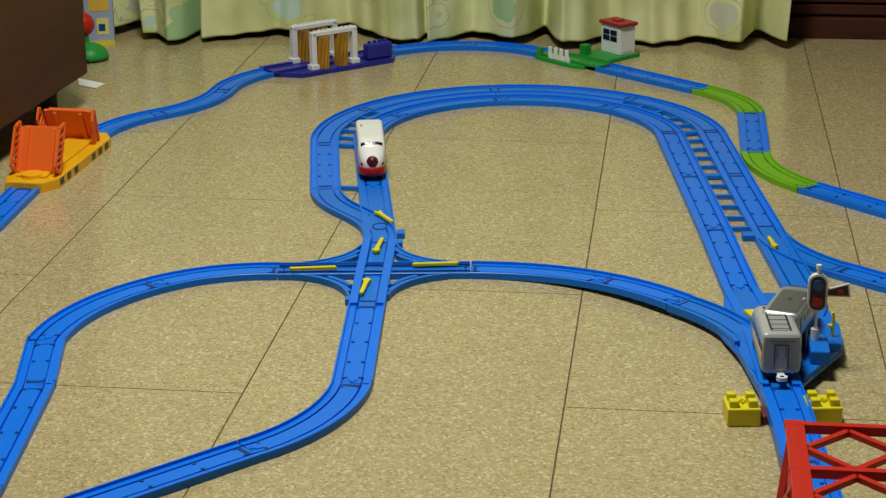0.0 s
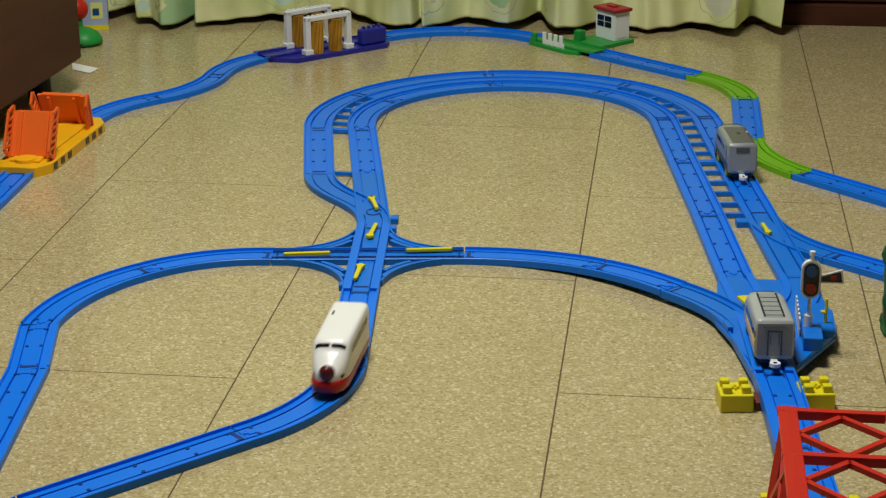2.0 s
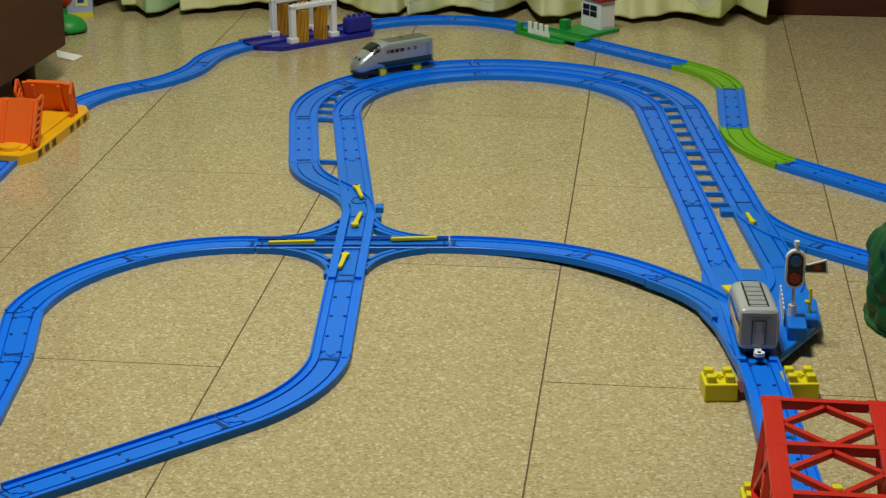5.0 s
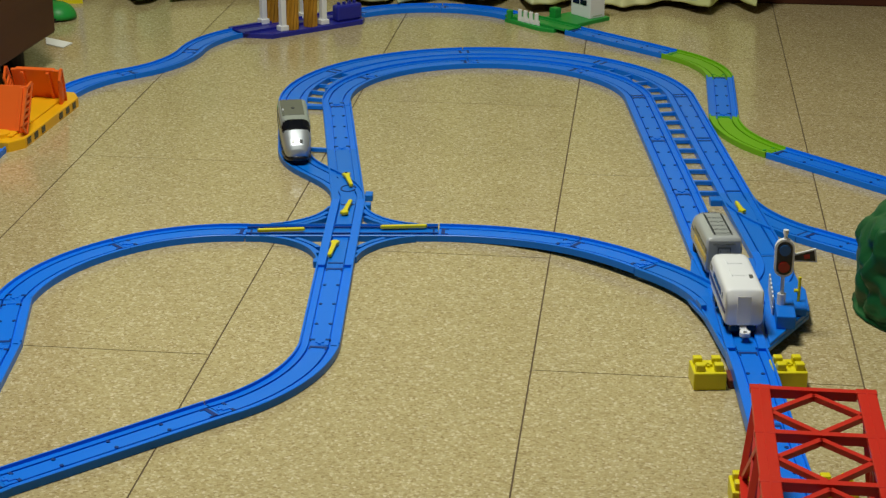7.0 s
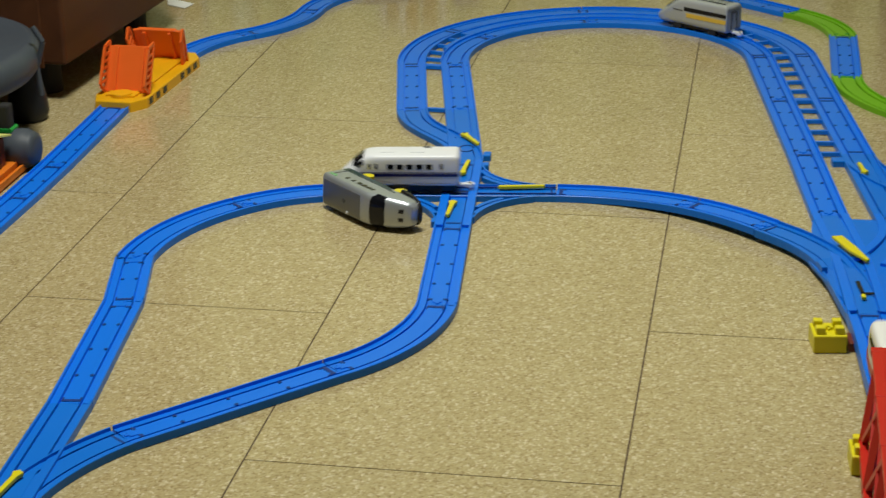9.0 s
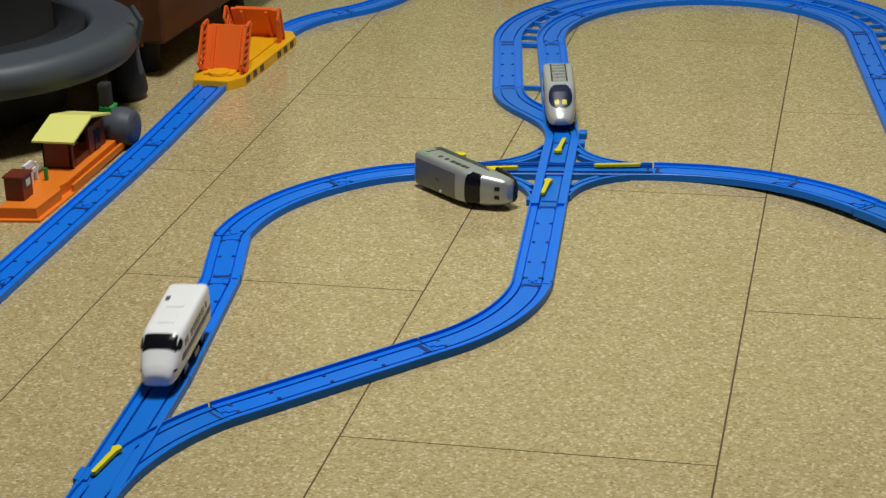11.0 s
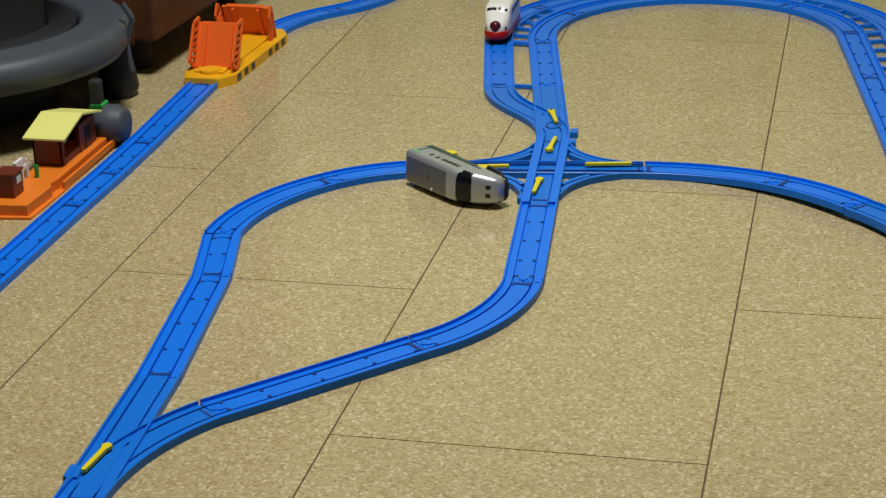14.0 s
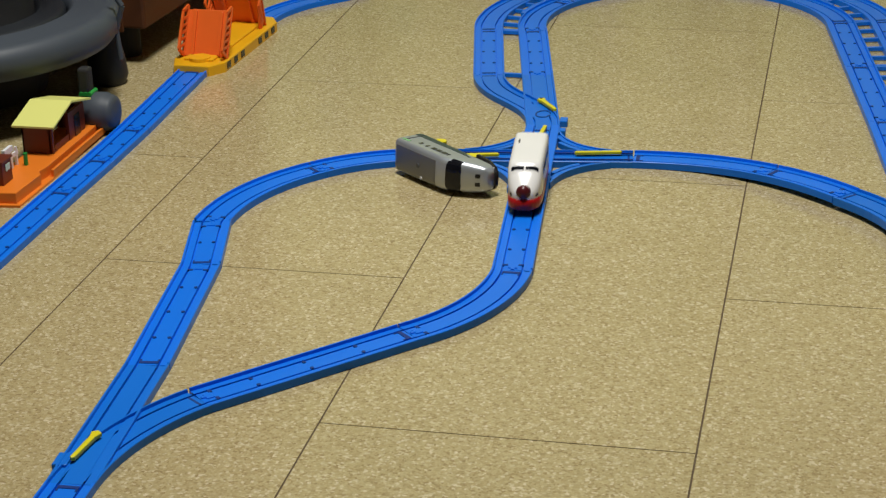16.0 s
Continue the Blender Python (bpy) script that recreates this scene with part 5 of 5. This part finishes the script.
    ob.scale = (1.0, 1.03, 1.04)
    return ob


def build_beige_train():
    """Silver-grey lead car, dark window band over a yellow stripe, blue-black windscreen."""
    ob = tagged(new("grey_yellow_train"), "silver-grey toy bullet train car with yellow stripe", "toy train")
    L0, L1 = -0.064, 0.064
    hull = Hull(body_stations(L0, L1, 0.0180, 0.0080, 0.0465, [(0.010, 0.0180, 0.0080, 0.0465, 5.0), (0.022, 0.0178, 0.0078, 0.0450, 4.0), (0.034, 0.0172, 0.0075, 0.0400, 3.0), (0.045, 0.0160, 0.0070, 0.0325, 2.7), (0.053, 0.0145, 0.0065, 0.0265, 2.5), (0.0600, 0.0118, 0.008, 0.0215, 2.3), (0.064, 0.0080, 0.010, 0.0175, 2.2)]))
    part("body", hull.mesh(), M_BEIGE, ob, smooth=True)
    for side in (-1, 1):
        part("window_band", hull.patch("side", -0.0635, 0.010, 0.0295, 0.0350, side, 0.0004, 20, 3), M_GLASS, ob, "dark window band")
        part("stripe", hull.patch("side", -0.0635, 0.006, 0.0208, 0.0268, side, 0.0004, 20, 2), M_ORANGELINE, ob, "yellow side stripe")
        part("side_line", hull.patch("side", 0.013, 0.030, 0.0288, 0.0302, side, 0.0004, 8, 2), M_LINE, ob)
        part("headlight", hull.patch("top", 0.0445, 0.0495, 0.0018 * side, 0.0068 * side, 1, 0.0010, 4, 3), M_YELLOW, ob, "yellow headlight")
        part("roof_line", hull.patch("top", -0.055, 0.012, 0.0078 * side, 0.0094 * side, 1, 0.0010, 12, 2), M_DKGREY, ob)
    part("windscreen", hull.patch("top", 0.0225, 0.0530, -0.0125, 0.0125, 1, 0.0006, 24, 12, lambda u: tuple(k * (0.0018 + 0.0117 * max(0.0, 1 - ((u - 0.0375) / 0.0158) ** 2) ** 0.45) for k in (-1, 1))), M_NAVYGLASS, ob, "blue-black windscreen")
    for k in range(5):
        x = -0.052 + 0.0125 * k
        part("roof_rib", hull.patch("top", x, x + 0.0009, -0.0078, 0.0078, 1, 0.0008, 2, 4), M_LINE, ob)
    part("roof_panel", hull.patch("top", -0.056, 0.012, -0.0080, 0.0080, 1, 0.0004, 12, 6), M_ROOFPALE, ob, "pale grey roof panel")
    part("rear_wall", boxes((L0 - 0.0003, -0.0158, 0.0120, L0 + 0.0006, 0.0158, 0.0430), bevel=0.0002), M_REAR, ob, "grey rear wall")
    part("rear_door", boxes((L0 - 0.0009, -0.0055, 0.0140, L0 + 0.0004, 0.0055, 0.0350), bevel=0.0003), M_REAR, ob)
    part("rear_frame", boxes((L0 - 0.0013, -0.0066, 0.0352, L0 + 0.0002, 0.0066, 0.0362), (L0 - 0.0013, -0.0066, 0.0125, L0 + 0.0002, -0.0056, 0.0352), (L0 - 0.0013, 0.0056, 0.0125, L0 + 0.0002, 0.0066, 0.0352), (L0 - 0.0013, -0.0040, 0.0230, L0 + 0.0002, -0.0034, 0.0330), (L0 - 0.0013, 0.0034, 0.0230, L0 + 0.0002, 0.0040, 0.0330), (L0 - 0.0012, -0.0110, 0.0392, L0 + 0.0002, 0.0110, 0.0400)), M_LINE, ob)
    undercarriage(ob, L0, L1, M_RUBBER)
    ob.scale = (1.0, 1.03, 1.02)
    return ob


def build_white_train():
    """White lead car with a slim navy stripe and black cab window."""
    ob = tagged(new("white_blue_train"), "white toy bullet train car with navy stripe", "toy train")
    L0, L1 = -0.064, 0.064
    hull = Hull(body_stations(L0, L1, 0.0180, 0.0110, 0.0465, [(0.026, 0.0180, 0.0110, 0.0465, 6.0), (0.034, 0.0178, 0.0108, 0.0456, 4.6), (0.041, 0.0173, 0.0105, 0.0418, 3.6), (0.047, 0.0166, 0.0100, 0.0368, 3.1), (0.053, 0.0154, 0.0095, 0.0315, 2.8), (0.0590, 0.0136, 0.0090, 0.0262, 2.6), (0.0625, 0.0114, 0.0095, 0.0222, 2.5), (0.064, 0.0092, 0.0105, 0.0196, 2.4)]))
    part("body", hull.mesh(), M_WHITE, ob, smooth=True)
    for side in (-1, 1):
        part("stripe", hull.patch("side", -0.0635, 0.042, 0.0228, 0.0258, side, 0.0004, 20, 2), M_BLUELINE, ob, "navy stripe")
        part("stripe", hull.patch("side", -0.0635, 0.040, 0.0268, 0.0275, side, 0.0004, 20, 2), M_BLUELINE, ob)
        for k in range(5):
            x = -0.0365 + 0.0102 * k
            part("window", hull.patch("side", x, x + 0.0072, 0.0310, 0.0365, side, nu=3, nv=2), M_GLASS, ob)
        for x in (-0.0475, 0.0215, 0.0285):
            part("door_window", hull.patch("side", x, x + 0.0030, 0.0315, 0.0370, side, nu=2, nv=2), M_GLASS, ob)
        part("vent", boxes((-0.010, side * 0.0181 - 0.0014, 0.0078, 0.006, side * 0.0181 + 0.0004, 0.0124), bevel=0.0003), M_BLACK, ob)
        part("headlight", hull.patch("side", 0.0545, 0.0590, 0.0200, 0.0216, side, 0.0006, 4, 2), M_BLACK, ob)
    part("windscreen", hull.patch("top", 0.0365, 0.0480, -0.0140, 0.0140, 1, 0.0006, 10, 14), M_GLASS, ob, "black cab windscreen")
    for side in (-1, 1):
        part("windscreen_side", hull.patch("side", 0.0365, 0.0480, 0.0340, 0.0440, side, 0.0005, 12, 6, lambda u: (0.0345 - (u - 0.0365) * 0.10 + 60.0 * (u - 0.0430) ** 2, hull.at(u)[2] - 0.0030)), M_GLASS, ob)
        part("skirt_line", hull.patch("side", -0.0600, 0.030, 0.0148, 0.0153, side, 0.0003, 16, 1), M_PRINT_B, ob)
    for x in (-0.020, 0.012):
        part("roof_plate", boxes((x - 0.008, -0.0075, 0.0460, x + 0.008, 0.0075, 0.0471), bevel=0.0003), M_WHITE, ob)
    part("roof_switch", boxes((-0.034, -0.0120, 0.0450, -0.026, -0.0085, 0.0475), bevel=0.0005), M_LINE, ob)
    part("rear_frame", boxes((-0.0646, -0.0065, 0.0140, -0.0636, 0.0065, 0.0400), bevel=0.0003), M_WHITE, ob)
    undercarriage(ob, L0, L1, M_BLACK)
    ob.scale = (1.04, 1.03, 1.02)
    return ob


# ---- motion ----
def ride(route, s, down=0.0020):
    """Pose of a car whose middle is s metres along the route, its two axles on the track."""
    a, _ = at_length(route, s - 0.038)
    b, _ = at_length(route, s + 0.030)
    a, b = Vector(a), Vector(b)
    d = b - a
    mid = (a + b) / 2 + d.normalized() * 0.004
    return Matrix.Translation((mid.x, mid.y, mid.z - down)) @ pose(0, 0, 0, 0, -math.degrees(math.asin(d.z / d.length)), math.degrees(math.atan2(d.y, d.x)))


def timed(route, table, step=0.1):
    """Rows every step seconds from (seconds, metres along the route)."""
    ts, ss = [t for t, s in table], [s for t, s in table]
    n = round((ts[-1] - ts[0]) / step)
    return [(ts[0] + k * step, ride(route, float(np.interp(ts[0] + k * step, ts, ss)))) for k in range(n + 1)]


build_room()
build_lamp()
build_curtain()
build_cabinet()
build_walker()
build_plain_track()
build_double_track()
build_points()
build_junction()
build_piers()
build_bridge()
build_drawbridge()
build_wash_station()
build_halt()
build_platform()
build_hill()
build_clutter()
red_train, silver_train, beige_train, white_train = build_red_train(), build_silver_train(), build_beige_train(), build_white_train()


# ---- floor tiles, laid in half bond ----
def build_floor():
    floor = tagged(part("floor", boxes((WEST, SOUTH, -0.05, EAST, WALL_Y, -0.0005)), M_JOINT), "beige speckled floor tiles laid in half bond", "", "", "structure")
    bm = boxes((0.0008, 0.0006, -0.0005, TILE_W - 0.0008, TILE_D - 0.0006, 0.0))
    tile = part("tile", bm, M_FLOOR, floor)
    mesh = tile.data
    first = True
    for i in range(math.floor(WEST / TILE_W), math.ceil(EAST / TILE_W)):
        shift = 0.0 if i % 2 == 0 else 0.5
        for j in range(-5, 5):
            x, y = i * TILE_W, (j + shift) * TILE_D
            x0, x1 = max(WEST, x) - x, min(EAST, x + TILE_W) - x
            y0, y1 = max(SOUTH, y) - y, min(WALL_Y, y + TILE_D) - y
            if x1 - x0 < 0.01 or y1 - y0 < 0.01:
                continue
            if x1 - x0 > TILE_W - 0.001 and y1 - y0 > TILE_D - 0.001:
                ob = tile if first else new("tile", mesh)
                first = False
            else:
                ob = part("tile", boxes((x0 + 0.0008, y0 + 0.0006, -0.0005, x1 - 0.0008, y1 - 0.0006, 0.0)), M_FLOOR)
            ob.parent = floor
            ob.location = (x, y, 0)


build_floor()


def motions():
    walk(red_train, timed(ROUTE_RED, RED_RUN))
    walk(beige_train, timed(ROUTE_BEIGE, BEIGE_RUN))
    walk(white_train, timed(ROUTE_WHITE, WHITE_RUN))
    rows = timed(ROUTE_SILVER, SILVER_RUN)
    rows += SPILL
    walk(silver_train, rows)
    walk(turning_lever, [(t, pose(0.3465, 1.1275, Z0 + 0.0006, 0, 0, a)) for t, a in LEVER_TURNS])


RED_RUN = [(0.0, 0.354), (0.5, 0.534), (1.0, 0.712), (1.5, 0.894), (2.0, 1.080), (2.5, 1.260), (3.0, 1.436), (9.0, 3.220), (14.0, 5.122), (14.5, 5.270), (15.0, 5.436), (15.5, 5.626), (16.0, 5.814)]
BEIGE_RUN = [(0.0, 0.072), (6.35, 0.072), (6.5, 0.100), (7.0, 0.262), (7.3, 0.350), (7.6, 0.492), (7.8, 0.558), (8.0, 0.652), (8.2, 0.738), (8.5, 0.870), (8.8, 0.992), (9.0, 1.075), (9.4, 1.240), (9.7, 1.360), (11.8, 2.234), (12.2, 2.402), (12.5, 2.520), (13.0, 2.733), (13.5, 2.939), (16.0, 3.900)]
WHITE_RUN = [(0.0, 0.3), (6.0, 1.57), (6.3, 1.67), (6.5, 1.742), (7.0, 1.88), (7.3, 1.928), (7.6, 2.0505), (7.8, 2.1165), (8.0, 2.1905), (8.2, 2.2625), (8.3, 2.2945), (8.4, 2.3155), (8.5, 2.3225), (8.6, 2.3285), (8.7, 2.3445), (8.8, 2.378), (9.0, 2.469), (9.1, 2.505), (9.4, 2.601), (9.7, 2.697), (11.8, 3.409), (12.0, 3.484), (12.5, 3.669), (16.0, 4.859)]
SILVER_RUN = [(0.0, 0.125), (0.5, 0.300), (1.0, 0.433), (1.5, 0.563), (2.0, 0.692), (2.5, 0.834), (3.0, 0.968), (3.5, 1.094), (4.0, 1.226), (4.2, 1.278), (6.3, 1.840), (6.5, 1.888), (7.0, 1.986), (7.3, 2.078), (7.6, 2.148), (7.8, 2.206), (8.0, 2.250), (8.2, 2.320)]
LEVER_TURNS = [(0.0, -57.4), (0.75, -57.4), (0.95, -72.4), (7.55, -72.4), (7.75, -57.4), (11.2, -57.4), (11.4, -72.4), (15.35, -72.4), (15.55, -57.4), (16.0, -57.4)]
SPILL = [(8.5, pose(0.365, 0.889, 0.014, 24, 0, -82)), (8.6, pose(0.377, 0.866, 0.0168, 70, 0, -91)), (8.7, pose(0.362, 0.864, 0.0182, 83, 0, -84)), (8.8, pose(0.334, 0.870, 0.0188, 86, 0, -65)), (8.9, pose(0.320, 0.868, 0.0188, 86, 0, -53)), (9.0, pose(0.310, 0.869, 0.0188, 86, 0, -44)), (9.2, pose(0.307, 0.870, 0.0188, 86, 0, -41)), (9.4, pose(0.307, 0.870, 0.0188, 86, 0, -41)), (16.0, pose(0.307, 0.870, 0.0188, 86, 0, -41))]
motions()
